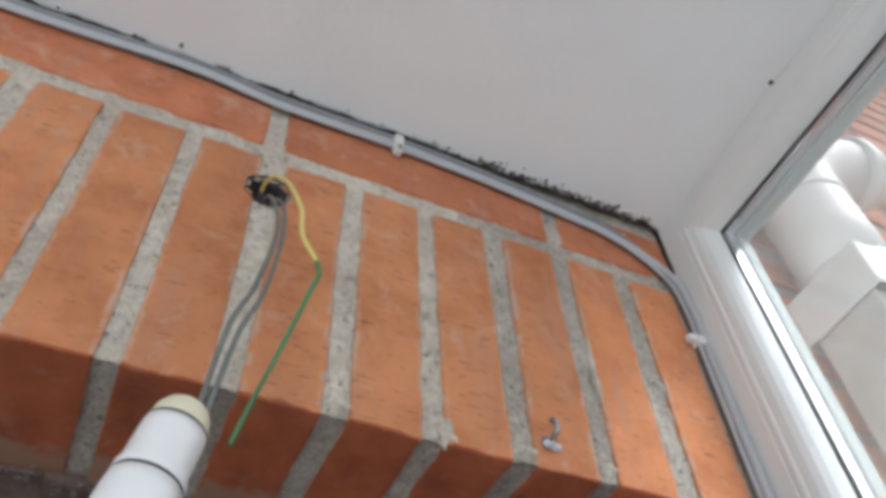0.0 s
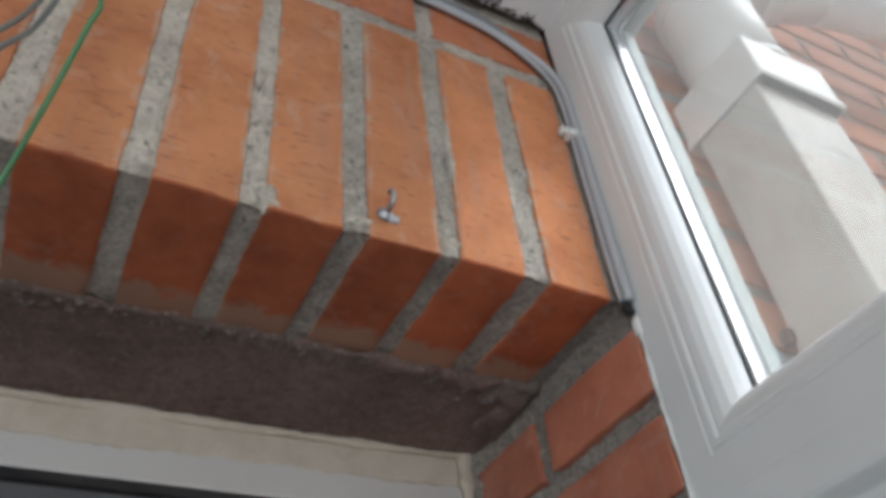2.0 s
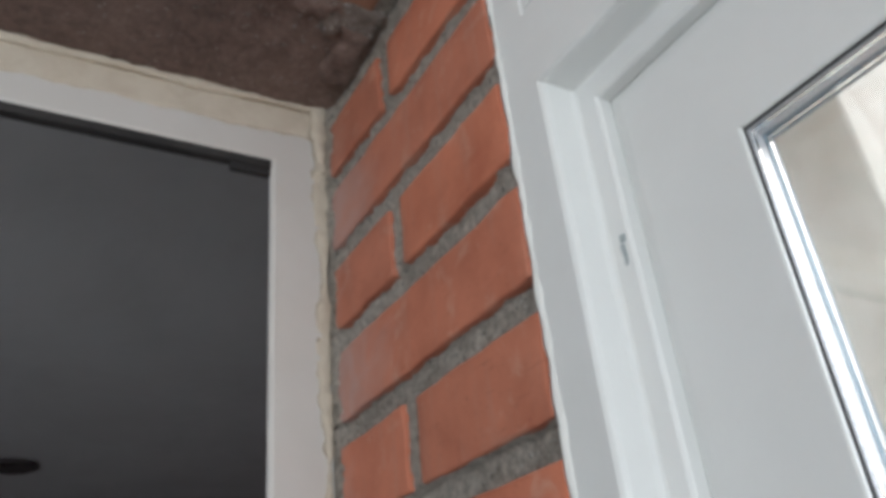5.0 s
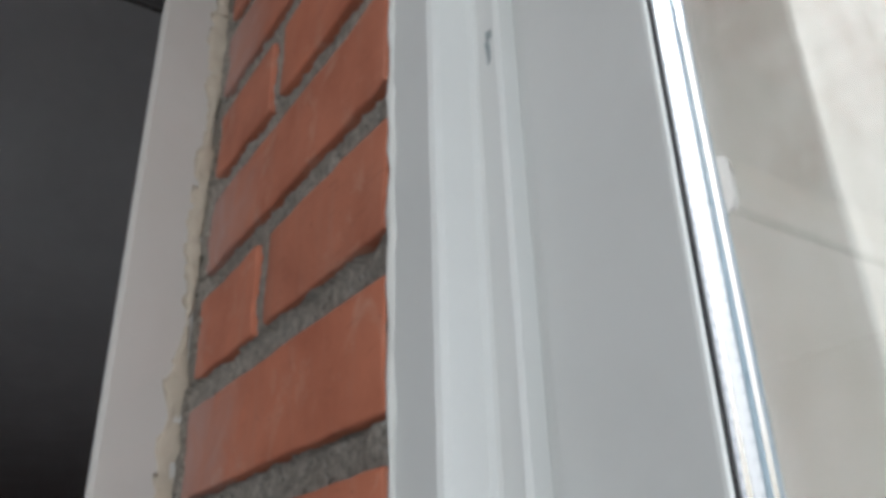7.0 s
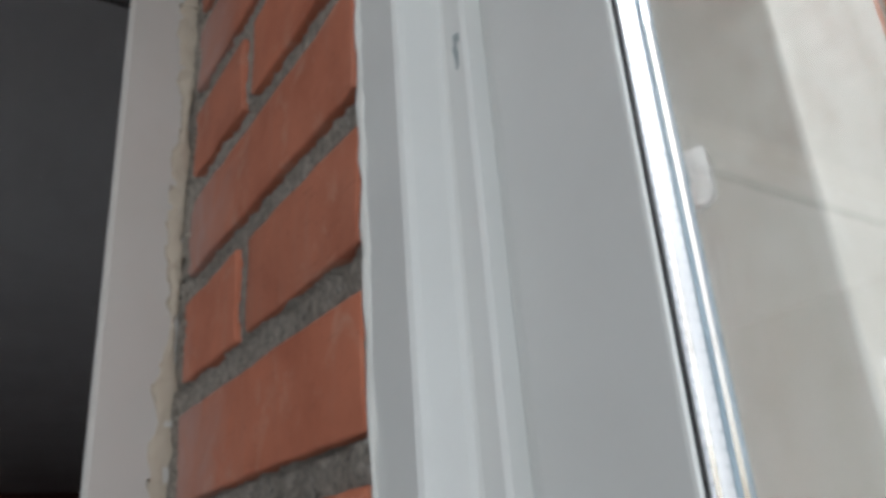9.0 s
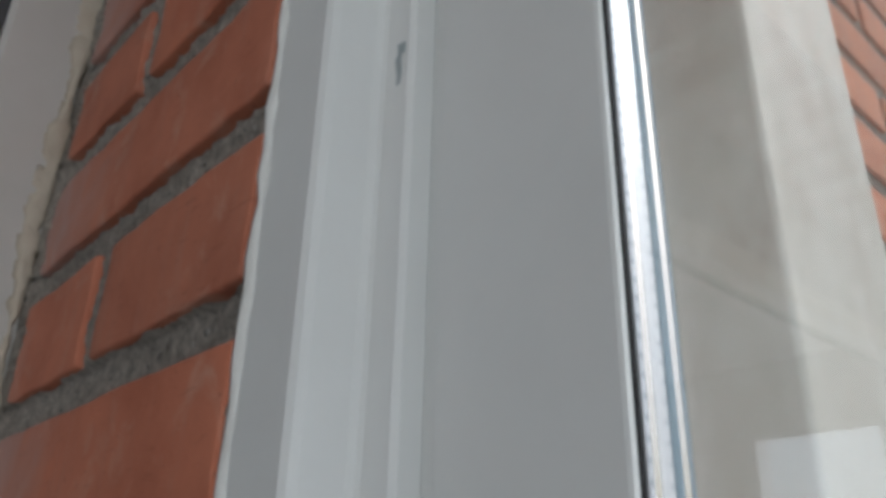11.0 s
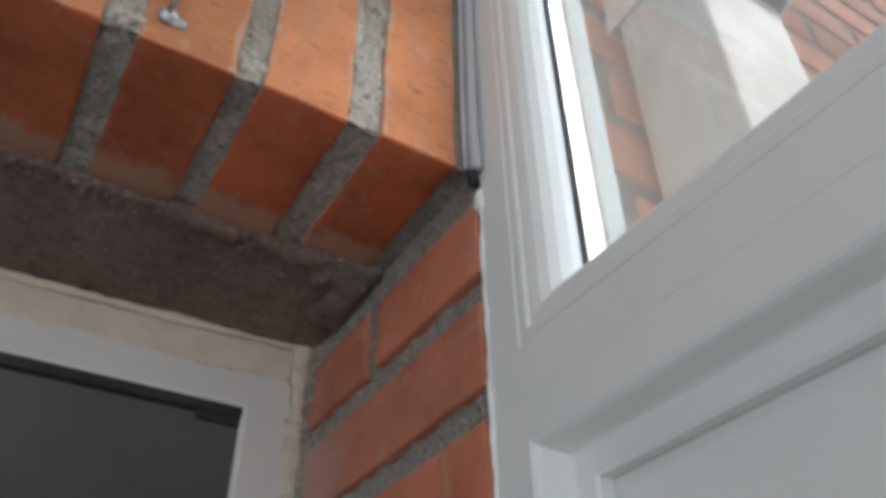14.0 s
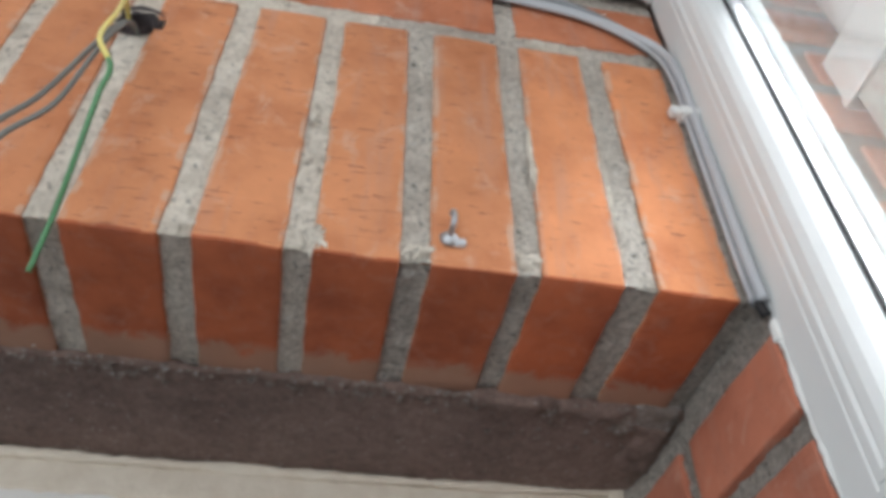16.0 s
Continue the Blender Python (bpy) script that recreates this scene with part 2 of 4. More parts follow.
# film imitates haze and glare; clean and dusty set its least and most
def glass_material(name, clean, dusty):
    m, nt, b = nodes_of(name, 0.0, 0.0, (1, 1, 1))
    b.inputs["Transmission Weight"].default_value = 1.0
    b.inputs["IOR"].default_value = 1.45
    film = nt.nodes.new("ShaderNodeBsdfTranslucent")
    film.inputs["Color"].default_value = (0.75, 0.75, 0.73, 1)
    ms = nt.nodes.new("ShaderNodeMixShader")
    v = coords(nt, shift=False)
    nt.links.new(ramp(nt, noise_tex(nt, v, 6, 5, 0.6), (0.3, clean), (0.7, dusty)), ms.inputs[0])
    nt.links.new(b.outputs[0], ms.inputs[1])
    nt.links.new(film.outputs[0], ms.inputs[2])
    nt.links.new(ms.outputs[0], nt.nodes["Material Output"].inputs["Surface"])
    return m


GLASS = glass_material("clear_glass", 0.02, 0.045)
# Upper panes get a stronger film, as a veil of glare.
GLASS_HAZY = glass_material("hazy_glass", 0.045, 0.085)


def tube_material():
    m, nt, b = nodes_of("clear_hose", 0.12, 0.0, (0.80, 0.84, 0.88))
    b.inputs["Transmission Weight"].default_value = 0.75
    b.inputs["IOR"].default_value = 1.35
    return m


HOSE = tube_material()


# ---- building helpers ----
def mesh_of(name, verts, faces, material, smooth=False):
    me = bpy.data.meshes.new(name)
    me.from_pydata([tuple(v) for v in verts], [], faces)
    bm = bmesh.new()
    bm.from_mesh(me)
    bmesh.ops.recalc_face_normals(bm, faces=bm.faces[:])
    bm.to_mesh(me)
    bm.free()
    me.materials.append(material)
    if smooth:
        me.shade_smooth()
    return me


def root(name, place, label, category, kind="", group=""):
    ob = new(name)
    ob.location = place
    ob.empty_display_size = 0.02
    return tagged(ob, label, category, group, kind)


def attach(ob, parent):
    """Hang ob, placed in the world, under parent."""
    ob.parent = parent
    if parent.parent is None:
        ob.matrix_parent_inverse = Matrix.Translation(-parent.location)
    return ob


def part(name, me, parent, label="", place=None):
    ob = new(name, me)
    if place is not None:
        ob.location = place
    attach(ob, parent)
    return tagged(ob, label)


def thing(name, me, label, category, kind="", group="", place=None):
    ob = new(name, me)
    if place is not None:
        ob.location = place
    return tagged(ob, label, category, group, kind)


def rounded_box(name, sx, sy, sz, r, material, step=0.012, wob=0.0, seed=0, smooth=True, top=None):
    """A box of that size round the origin, with rounded, slightly uneven edges."""
    half = (sx / 2, sy / 2, sz / 2)

    def line(h):
        n = max(1, int(round(2 * (h - r) / step)))
        inner = [-h + r + 2 * (h - r) * i / n for i in range(n + 1)]
        return [-h] + ([-h + 0.35 * r] if r > 0.001 else []) + inner + ([h - 0.35 * r] if r > 0.001 else []) + [h]
    ax = [line(h) for h in half]
    verts, index, faces = [], {}, []

    def vert(i, j, k):
        key = (i, j, k)
        if key not in index:
            p = Vector((ax[0][i], ax[1][j], ax[2][k]))
            c = Vector([max(-h + r, min(h - r, a)) for a, h in zip(p, half)])
            d = p - c
            if d.length > 1e-9:
                p = c + d.normalized() * r
            if wob:
                q = p * 55 + Vector((seed * 7.3, seed * 3.1, seed * 5.7))
                p = p + noise.noise_vector(q) * wob + noise.noise_vector(q * 3.5) * wob * 0.45
            index[key] = len(verts)
            verts.append(p)
        return index[key]
    n = [len(a) - 1 for a in ax]
    for a in range(3):
        b, c = (a + 1) % 3, (a + 2) % 3
        for side in (0, n[a]):
            for u in range(n[b]):
                for w in range(n[c]):
                    quad = []
                    for du, dw in ((0, 0), (1, 0), (1, 1), (0, 1)):
                        ijk = [0, 0, 0]
                        ijk[a], ijk[b], ijk[c] = side, u + du, w + dw
                        quad.append(vert(*ijk))
                    faces.append(quad)
    return mesh_of(name, verts, faces, material, smooth)


def plain_box(x0, x1, y0, y1, z0, z1, verts, faces):
    o = len(verts)
    verts += [(x, y, z) for z in (z0, z1) for y in (y0, y1) for x in (x0, x1)]
    faces += [[o + i for i in f] for f in ((0, 1, 3, 2), (4, 6, 7, 5), (0, 4, 5, 1), (2, 3, 7, 6), (0, 2, 6, 4), (1, 5, 7, 3))]


def boxes(name, material, *sizes):
    verts, faces = [], []
    for s in sizes:
        plain_box(*s, verts, faces)
    return mesh_of(name, verts, faces, material)


def smooth_path(points, n=8):
    """Catmull-Rom through the points."""
    p = [Vector(q) for q in points]
    p = [p[0] * 2 - p[1]] + p + [p[-1] * 2 - p[-2]]
    out = []
    for i in range(1, len(p) - 2):
        for k in range(n):
            t = k / n
            a, b, c, d = p[i - 1:i + 3]
            out.append(0.5 * ((2 * b) + (c - a) * t + (2 * a - 5 * b + 4 * c - d) * t * t + (3 * b - a - 3 * c + d) * t ** 3))
    return out + [p[-2]]


def tube(name, points, radius, material, sides=12, wob=0.0, radii=None, caps=True):
    """A round tube along the points; radii: a radius for each point."""
    verts, faces = [], []
    up = Vector((0.13, 0.21, 0.97))
    for i, p in enumerate(points):
        d = (points[min(i + 1, len(points) - 1)] - points[max(i - 1, 0)]).normalized()
        if abs(d.dot(up)) > 0.95:
            up = Vector((0.9, 0.3, 0.1))
        a = d.cross(up).normalized()
        b = d.cross(a).normalized()
        up = -b if b.dot(up) < 0 else b
        a = d.cross(up).normalized()
        r = radii[i] if radii else radius
        for k in range(sides):
            t = 2 * math.pi * k / sides
            q = p + (a * math.cos(t) + up * math.sin(t)) * r
            if wob:
                q = q + noise.noise_vector(q * 120) * wob + noise.noise_vector(q * 45) * wob
            verts.append(q)
        if i:
            o = (i - 1) * sides
            for k in range(sides):
                faces.append([o + k, o + (k + 1) % sides, o + sides + (k + 1) % sides, o + sides + k])
    if caps:
        faces.append(list(range(sides)))
        faces.append(list(range(len(verts) - sides, len(verts))))
    return mesh_of(name, verts, faces, material, True)


def lathe(name, profile, material, sides=40):
    """(radius, height) pairs turned round the z axis."""
    verts, faces = [], []
    for i, (r, z) in enumerate(profile):
        for k in range(sides):
            t = 2 * math.pi * k / sides
            verts.append((r * math.cos(t), r * math.sin(t), z))
        if i:
            o = (i - 1) * sides
            for k in range(sides):
                faces.append([o + k, o + (k + 1) % sides, o + sides + (k + 1) % sides, o + sides + k])
    faces.append(list(range(sides)))
    faces.append(list(range(len(verts) - sides, len(verts))))
    return mesh_of(name, verts, faces, material, True)


def frame_bars(section, y0, y1, z0, z1, names, material, parent, label="", slim=0.0):
    """Four mitred bars round a rectangle in the plane x; section: (width from the outer edge, x); slim: by how much the head is narrower."""
    corners = ((y0, z1, -1, -1), (y1, z1, 1, -1), (y1, z0, 1, 1), (y0, z0, -1, 1))
    rings = [[(x, cy + sy * w, cz + sz * (w - (slim * min(1, w / 0.02) if sz < 0 else 0))) for w, x in section] for cy, cz, sy, sz in corners]
    n = len(section)
    made = []
    for k in range(4):
        verts = rings[k] + rings[(k + 1) % 4]
        faces = [[i, (i + 1) % n, n + (i + 1) % n, n + i] for i in range(n)] + [list(range(n)), list(range(n, 2 * n))]
        me = mesh_of(names[k], verts, faces, material)
        made.append(part(names[k], me, parent, label))
    return made


def joined_bars(name, section, y0, y1, z0, z1, material, parent, label="", slim=0.0):
    """The same four bars as one closed loop."""
    corners = ((y0, z1, -1, -1), (y1, z1, 1, -1), (y1, z0, 1, 1), (y0, z0, -1, 1))
    n = len(section)
    verts, faces = [], []
    for cy, cz, sy, sz in corners:
        verts += [(x, cy + sy * w, cz + sz * (w - (slim if sz < 0 else 0))) for w, x in section]
    for k in range(4):
        for i in range(n):
            j = (i + 1) % n
            a, b = k * n, ((k + 1) % 4) * n
            faces.append([a + i, a + j, b + j, b + i])
    return part(name, mesh_of(name, verts, faces, material), parent, label)


def rough_sheet(name, x0, x1, z0, z1, y, step, wob, material, holes=(), axis="y"):
    """A sheet with small relief in the plane y (or z, then x and y are its sides); holes: (x, z, r)."""
    nx, nz = max(1, int((x1 - x0) / step)), max(1, int((z1 - z0) / step))
    verts, faces = [], []
    for j in range(nz + 1):
        for i in range(nx + 1):
            u, v = x0 + (x1 - x0) * i / nx, z0 + (z1 - z0) * j / nz
            p = Vector((u, y, v)) if axis == "y" else Vector((u, v, y))
            h = noise.noise(p * 70) * wob + noise.noise(p * 190) * wob * 0.7
            p = p + (Vector((0, -h, 0)) if axis == "y" else Vector((0, 0, -h)))
            verts.append(p)
    for j in range(nz):
        for i in range(nx):
            u, v = x0 + (x1 - x0) * (i + 0.5) / nx, z0 + (z1 - z0) * (j + 0.5) / nz
            if any((u - a) ** 2 + (v - b) ** 2 < r * r for a, b, r in holes):
                continue
            o = j * (nx + 1) + i
            faces.append([o, o + 1, o + nx + 2, o + nx + 1])
    return mesh_of(name, verts, faces, material, True)


# ---- the large structure ----
SOLDIER_Z = 2.05       # lower edge of the brick lintel
CEILING_Z = 2.385
REVEAL_X = 0.010
HOLE = (-0.385, 2.247, 0.0155)
COURSE_Z, PITCH, BRICK_H = 1.979, 0.0664, 0.0490

wall_north = thing("wall_north", boxes("wall_north", MORTAR_OUT,
    (0.0240, 4.5, 0.0035, 0.24, -0.2, 6.5),
    (-2.0, 0.0135, 0.06, 0.24, 2.058, 6.5),
    (-2.0, 0.0135, 0.0035, 0.06, 2.40, 6.5), (-2.0, -0.79, 0.0045, 0.06, 2.054, 2.41),
    (-2.0, -1.25, 0.0035, 0.24, -0.2, 2.058),
    (-1.25, 0.0135, 0.0035, 0.24, -0.2, 0.95)),
    "orange brick facade with thick grey cement joints and a soldier course", "wall", "structure")
part("mortar_face", rough_sheet("mortar_face", -0.8, -0.222, 2.052, 2.40, 0.0022, 0.0032, 0.0014, MORTAR, [HOLE]), wall_north, "pale smoothed cement joints")
part("mortar_face", rough_sheet("mortar_face", -0.222, 0.0125, 2.052, 2.40, 0.0026, 0.0028, 0.0020, MORTAR_GRAINY), wall_north, "grainy grey cement joints")
# Undersides use darker mixes than the face: shade put into the colour.
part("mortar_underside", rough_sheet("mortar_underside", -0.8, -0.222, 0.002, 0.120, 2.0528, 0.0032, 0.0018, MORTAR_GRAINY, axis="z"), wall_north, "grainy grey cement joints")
part("mortar_underside", rough_sheet("mortar_underside", -0.222, 0.0125, 0.002, 0.120, 2.0528, 0.0028, 0.0022, MORTAR_ROUGH_SHADED, axis="z"), wall_north, "coarse cement joints, darkened for the shade underneath")
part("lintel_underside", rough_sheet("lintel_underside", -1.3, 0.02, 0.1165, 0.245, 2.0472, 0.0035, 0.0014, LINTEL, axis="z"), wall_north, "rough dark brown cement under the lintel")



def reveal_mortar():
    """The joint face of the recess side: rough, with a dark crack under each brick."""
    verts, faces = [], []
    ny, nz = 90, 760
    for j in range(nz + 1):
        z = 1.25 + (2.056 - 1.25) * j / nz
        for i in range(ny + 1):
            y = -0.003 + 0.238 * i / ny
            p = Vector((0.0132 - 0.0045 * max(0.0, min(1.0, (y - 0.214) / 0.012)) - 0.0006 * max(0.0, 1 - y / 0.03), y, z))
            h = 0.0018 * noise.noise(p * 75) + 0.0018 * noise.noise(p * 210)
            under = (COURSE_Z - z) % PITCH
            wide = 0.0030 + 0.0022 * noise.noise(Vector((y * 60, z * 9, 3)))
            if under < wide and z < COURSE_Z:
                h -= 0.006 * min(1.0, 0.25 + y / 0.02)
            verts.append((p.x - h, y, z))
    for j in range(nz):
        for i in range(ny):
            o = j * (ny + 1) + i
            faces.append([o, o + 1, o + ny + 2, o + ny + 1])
    return mesh_of("mortar_reveal", verts, faces, MORTAR_ROUGH_SHADED, True)


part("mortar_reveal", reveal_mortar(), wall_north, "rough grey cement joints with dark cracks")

floor = thing("floor", boxes("floor", GROUND, (-2.0, 0.012, -1.3, 0.0, -0.15, 0.0)), "pale paved balcony floor", "floor", "structure")
ground = thing("ground", boxes("ground", GROUND, (-300, 300, -300, 300, -0.6, -0.3)), "pale grey paved ground", "ground", "structure")
wall_west = thing("wall_west", boxes("wall_west", WALLPAINT, (-2.1, -2.0, -1.4, 0.0, 0, 2.5)), "unseen white side wall that bounces light", "wall", "structure")
# Unseen closing wall; its opening is assumed, to go with the front lamp.
wall_south = thing("wall_south", boxes("wall_south", WALLPAINT, (-2.0, 0.1, -1.4, -1.3, 0, 1.1), (-2.0, 0.1, -1.4, -1.3, 2.1, 2.5),
    (-2.0, -1.55, -1.4, -1.3, 1.1, 2.1), (0.02, 0.1, -1.4, -1.3, 1.1, 2.1)), "unseen white wall with a wide opening added for light", "wall", "structure")
wall_east = thing("wall_east", boxes("wall_east", WALLPAINT, (0.012, 0.1, -1.3, -0.003, 0, 0.93), (0.012, 0.1, -1.3, -0.805, 0.93, 2.5)),
    "plain white wall under and beside the side window", "wall", "structure")


def ceiling_mesh():
    """A plaster slab whose edge at the brick wall is ragged."""
    verts, faces = [], []
    n = 420
    rows = 7
    for i in range(n + 1):
        x = -2.0 + 2.0135 * i / n
        edge = -0.006 + 0.0035 * noise.noise(Vector((x * 30, 0, 3))) + 0.003 * noise.noise(Vector((x * 160, 5, 1)))
        edge -= max(0.0, 0.006 * noise.noise(Vector((x * 55, 9, 2))))
        ys = [edge, edge, edge - 0.003, -0.03, -0.2, -0.6, -1.3]
        zs = [CEILING_Z + 0.03, CEILING_Z + 0.0025, CEILING_Z, CEILING_Z, CEILING_Z, CEILING_Z, CEILING_Z]
        for k in range(rows):
            wav = 0.0008 * noise.noise(Vector((x * 22, ys[k] * 22, 4))) if k > 1 else 0.0
            verts.append((x, ys[k], zs[k] + wav))
    for i in range(n):
        for k in range(rows - 1):
            o = i * rows + k
            faces.append([o, o + 1, o + rows + 1, o + rows])
    o = len(verts)
    plain_box(-2.0, 0.1, -1.4, -0.03, CEILING_Z + 0.02, CEILING_Z + 0.14, verts, faces)
    plain_box(-2.0, 0.0118, -0.03, 0.0, CEILING_Z + 0.03, CEILING_Z + 0.14, verts, faces)
    return mesh_of("ceiling", verts, faces, PLASTER)


ceiling = thing("ceiling", ceiling_mesh(), "white plastered balcony ceiling with a ragged stained edge", "ceiling", "structure")

# the room behind the recessed window; its west opening is added for the fill lamp
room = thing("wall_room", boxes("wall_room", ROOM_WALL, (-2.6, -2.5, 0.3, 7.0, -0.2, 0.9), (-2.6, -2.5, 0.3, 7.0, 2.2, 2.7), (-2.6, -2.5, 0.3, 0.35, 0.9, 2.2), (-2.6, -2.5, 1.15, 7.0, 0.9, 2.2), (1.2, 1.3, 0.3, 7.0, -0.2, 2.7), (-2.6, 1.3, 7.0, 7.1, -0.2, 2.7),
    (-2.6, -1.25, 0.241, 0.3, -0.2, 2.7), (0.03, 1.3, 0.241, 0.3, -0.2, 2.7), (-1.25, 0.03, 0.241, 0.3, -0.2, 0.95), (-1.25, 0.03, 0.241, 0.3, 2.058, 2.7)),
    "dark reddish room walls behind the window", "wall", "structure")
room_ceiling = thing("ceiling_room", boxes("ceiling_room", ROOM, (-2.6, 1.3, 0.25, 7.1, 2.45, 2.55)), "dim grey ceiling of the room behind the window", "ceiling", "structure")
# Unseen floor, added pale as a reflector for the room ceiling.
room_floor = thing("floor_room", boxes("floor_room", WALLPAINT, (-2.6, 1.3, 0.25, 7.1, -0.25, -0.2)), "unseen pale floor that bounces light up to the room ceiling", "floor", "structure")

# ---- the white side window: fixed light above, casement sash below ----
WIN_Y0, WIN_Y1, TRANSOM_Z, TOP_Z, SILL_Z = -0.0035, -0.8, 1.895, 2.3865, 0.93
FIXED = [(0, 0.012), (0.024, 0.012), (0.0245, 0.0128), (0.0265, 0.0128), (0.027, 0.012), (0.031, 0.0122), (0.033, 0.0138), (0.0345, 0.0134),
         (0.040, 0.0145), (0.045, 0.0172), (0.049, 0.0215), (0.0515, 0.027), (0.0525, 0.0315), (0.0525, 0.0335), (0.035, 0.0335), (0.035, 0.0515), (0.0490, 0.0515), (0.0500, 0.0525), (0.0500, 0.068), (0, 0.068)]
HEAD_SLIM = 0.0045
BAY = [(0, 0.012), (0.0258, 0.012), (0.0278, 0.0132), (0.0287, 0.0155), (0.0295, 0.028), (0.0303, 0.0302), (0.0318, 0.031), (0.0420, 0.031), (0.0436, 0.0325),
       (0.0433, 0.035), (0.0412, 0.054), (0.0414, 0.0572), (0.0430, 0.0582), (0.0512, 0.0582), (0.0525, 0.0598), (0.0525, 0.068), (0, 0.068)]
window_1 = root("window_1", (0.04, WIN_Y0, SILL_Z), "white plastic side window, fixed pane above a closed casement", "window", "structure")
frame_bars(FIXED, WIN_Y0, WIN_Y1, TRANSOM_Z + 0.00006, TOP_Z, ("head_rail", "far_stile", "transom_rail", "wall_stile"), PVC, window_1)
frame_bars(BAY, WIN_Y0, WIN_Y1, SILL_Z, TRANSOM_Z - 0.00006, ("bay_head", "bay_far_stile", "bay_sill", "bay_wall_stile"), PVC, window_1, "", HEAD_SLIM)
joined_bars("inner_gasket", [(0.0505, 0.0322), (0.0532, 0.0322), (0.0536, 0.0345), (0.0505, 0.0345)], WIN_Y0, WIN_Y1, TRANSOM_Z, TOP_Z, GASKET, window_1, "black rubber gasket")
joined_bars("spacer_bar", [(0.046, 0.0350), (0.0548, 0.0350), (0.0548, 0.0510), (0.046, 0.0510)], WIN_Y0, WIN_Y1, TRANSOM_Z, TOP_Z, STEEL, window_1, "shiny aluminium spacer between the panes")
# Stands for the white outer lip; the green glass tint is in its colour.
joined_bars("outer_gasket", [(0.0505, 0.0515), (0.0570, 0.0515), (0.0572, 0.0545), (0.0552, 0.0575), (0.0545, 0.0680), (0.0505, 0.0680)], WIN_Y0, WIN_Y1, TRANSOM_Z, TOP_Z, LIP_TINTED, window_1, "outer frame lip, coloured as if behind green glass")


def pane(x, w, y0, y1, z0, z1, parent, glass=GLASS):
    p = part("pane", boxes("pane", glass, (x, x + 0.0035, y1 + w, y0 - w, z0 + w, z1 - w)), parent, "clear glass with a pale film for haze and glare")
    p.visible_shadow = False
    return p


pane(0.0352, 0.0551, WIN_Y0, WIN_Y1, TRANSOM_Z, TOP_Z, window_1, GLASS_HAZY)
pane(0.0474, 0.0551, WIN_Y0, WIN_Y1, TRANSOM_Z, TOP_Z, window_1, GLASS_HAZY)

SASH = [(0.0429, 0.0414), (0.0429, 0.0404), (0.0440, 0.0399), (0.0490, 0.0386), (0.0510, 0.0384), (0.1026, 0.0380), (0.1037, 0.0383), (0.1042, 0.0390), (0.1042, 0.0396), (0.088, 0.0400), (0.088, 0.0612), (0.0892, 0.0612),
        (0.0902, 0.0622), (0.0902, 0.074), (0.055, 0.074), (0.055, 0.056), (0.0460, 0.056), (0.0460, 0.0430)]
sash = joined_bars("sash", SASH, WIN_Y0, WIN_Y1, SILL_Z, TRANSOM_Z, PVC, window_1, "closed white casement sash", HEAD_SLIM)
joined_bars("inner_gasket", [(0.098, 0.0394), (0.1043, 0.0394), (0.1049, 0.0397), (0.1050, 0.0402), (0.098, 0.0402)], WIN_Y0, WIN_Y1, SILL_Z, TRANSOM_Z, GASKET, sash, "black rubber gasket", HEAD_SLIM)
joined_bars("spacer_bar", [(0.089, 0.0404), (0.1054, 0.0404), (0.1056, 0.0408), (0.1056, 0.0498), (0.1054, 0.0502), (0.089, 0.0502)], WIN_Y0, WIN_Y1, SILL_Z, TRANSOM_Z, STEEL, sash, "shiny perforated aluminium spacer between the panes", HEAD_SLIM)
joined_bars("outer_gasket", [(0.0885, 0.0503), (0.1057, 0.0503), (0.1058, 0.0530), (0.1048, 0.0596), (0.0885, 0.0604)], WIN_Y0, WIN_Y1, SILL_Z, TRANSOM_Z, SEAL_BLUE, sash, "dark blue-grey outer seal", HEAD_SLIM)
pane(0.0403, 0.1067, WIN_Y0, WIN_Y1, SILL_Z, TRANSOM_Z + HEAD_SLIM, sash)
pane(0.0512, 0.1067, WIN_Y0, WIN_Y1, SILL_Z, TRANSOM_Z + HEAD_SLIM, sash)

for place, size in (((0.0308, -0.0415, 1.772), (0.0006, 0.0022, 0.013)), ((0.0307, -0.0422, 1.781), (0.0006, 0.0035, 0.004))):
    part("scuff", rounded_box("scuff", *size, 0.0002, GREY_GASKET, 0.0015, 0.0009, 5), window_1, "grey scuff mark", place)

# ---- the recessed window ----
window_2 = root("window_2", (-0.6, 0.24, 0.95), "white window frame with cream filler, set deep in the brick recess", "window", "structure")
W2X0, W2X1, W2Z1, W2IN = -1.25, 0.0015, 2.026, 0.037
SEC2 = [(-0.007, 0.232), (0.034, 0.232), (0.0362, 0.2335), (W2IN, 0.2345), (W2IN, 0.2375), (0.034, 0.2395), (-0.007, 0.2395)]


def window_2_bar(name, ends):
    verts = []
    for cx, cz, sx, sz in ends:
        verts += [(cx + sx * w, y, cz + sz * w) for w, y in SEC2]
    n = len(SEC2)
    faces = [[i, (i + 1) % n, n + (i + 1) % n, n + i] for i in range(n)] + [list(range(n)), list(range(n, 2 * n))]
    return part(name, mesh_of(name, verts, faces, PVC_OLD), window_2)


TL, TR, BR, BL = (W2X0, W2Z1, 1, -1), (W2X1, W2Z1, -1, -1), (W2X1, 0.95, -1, 1), (W2X0, 0.95, 1, 1)
for nm, e in (("head_rail", (TL, TR)), ("side_stile", (TR, BR)), ("sill_rail", (BR, BL)), ("side_stile", (BL, TL))):
    window_2_bar(nm, e)
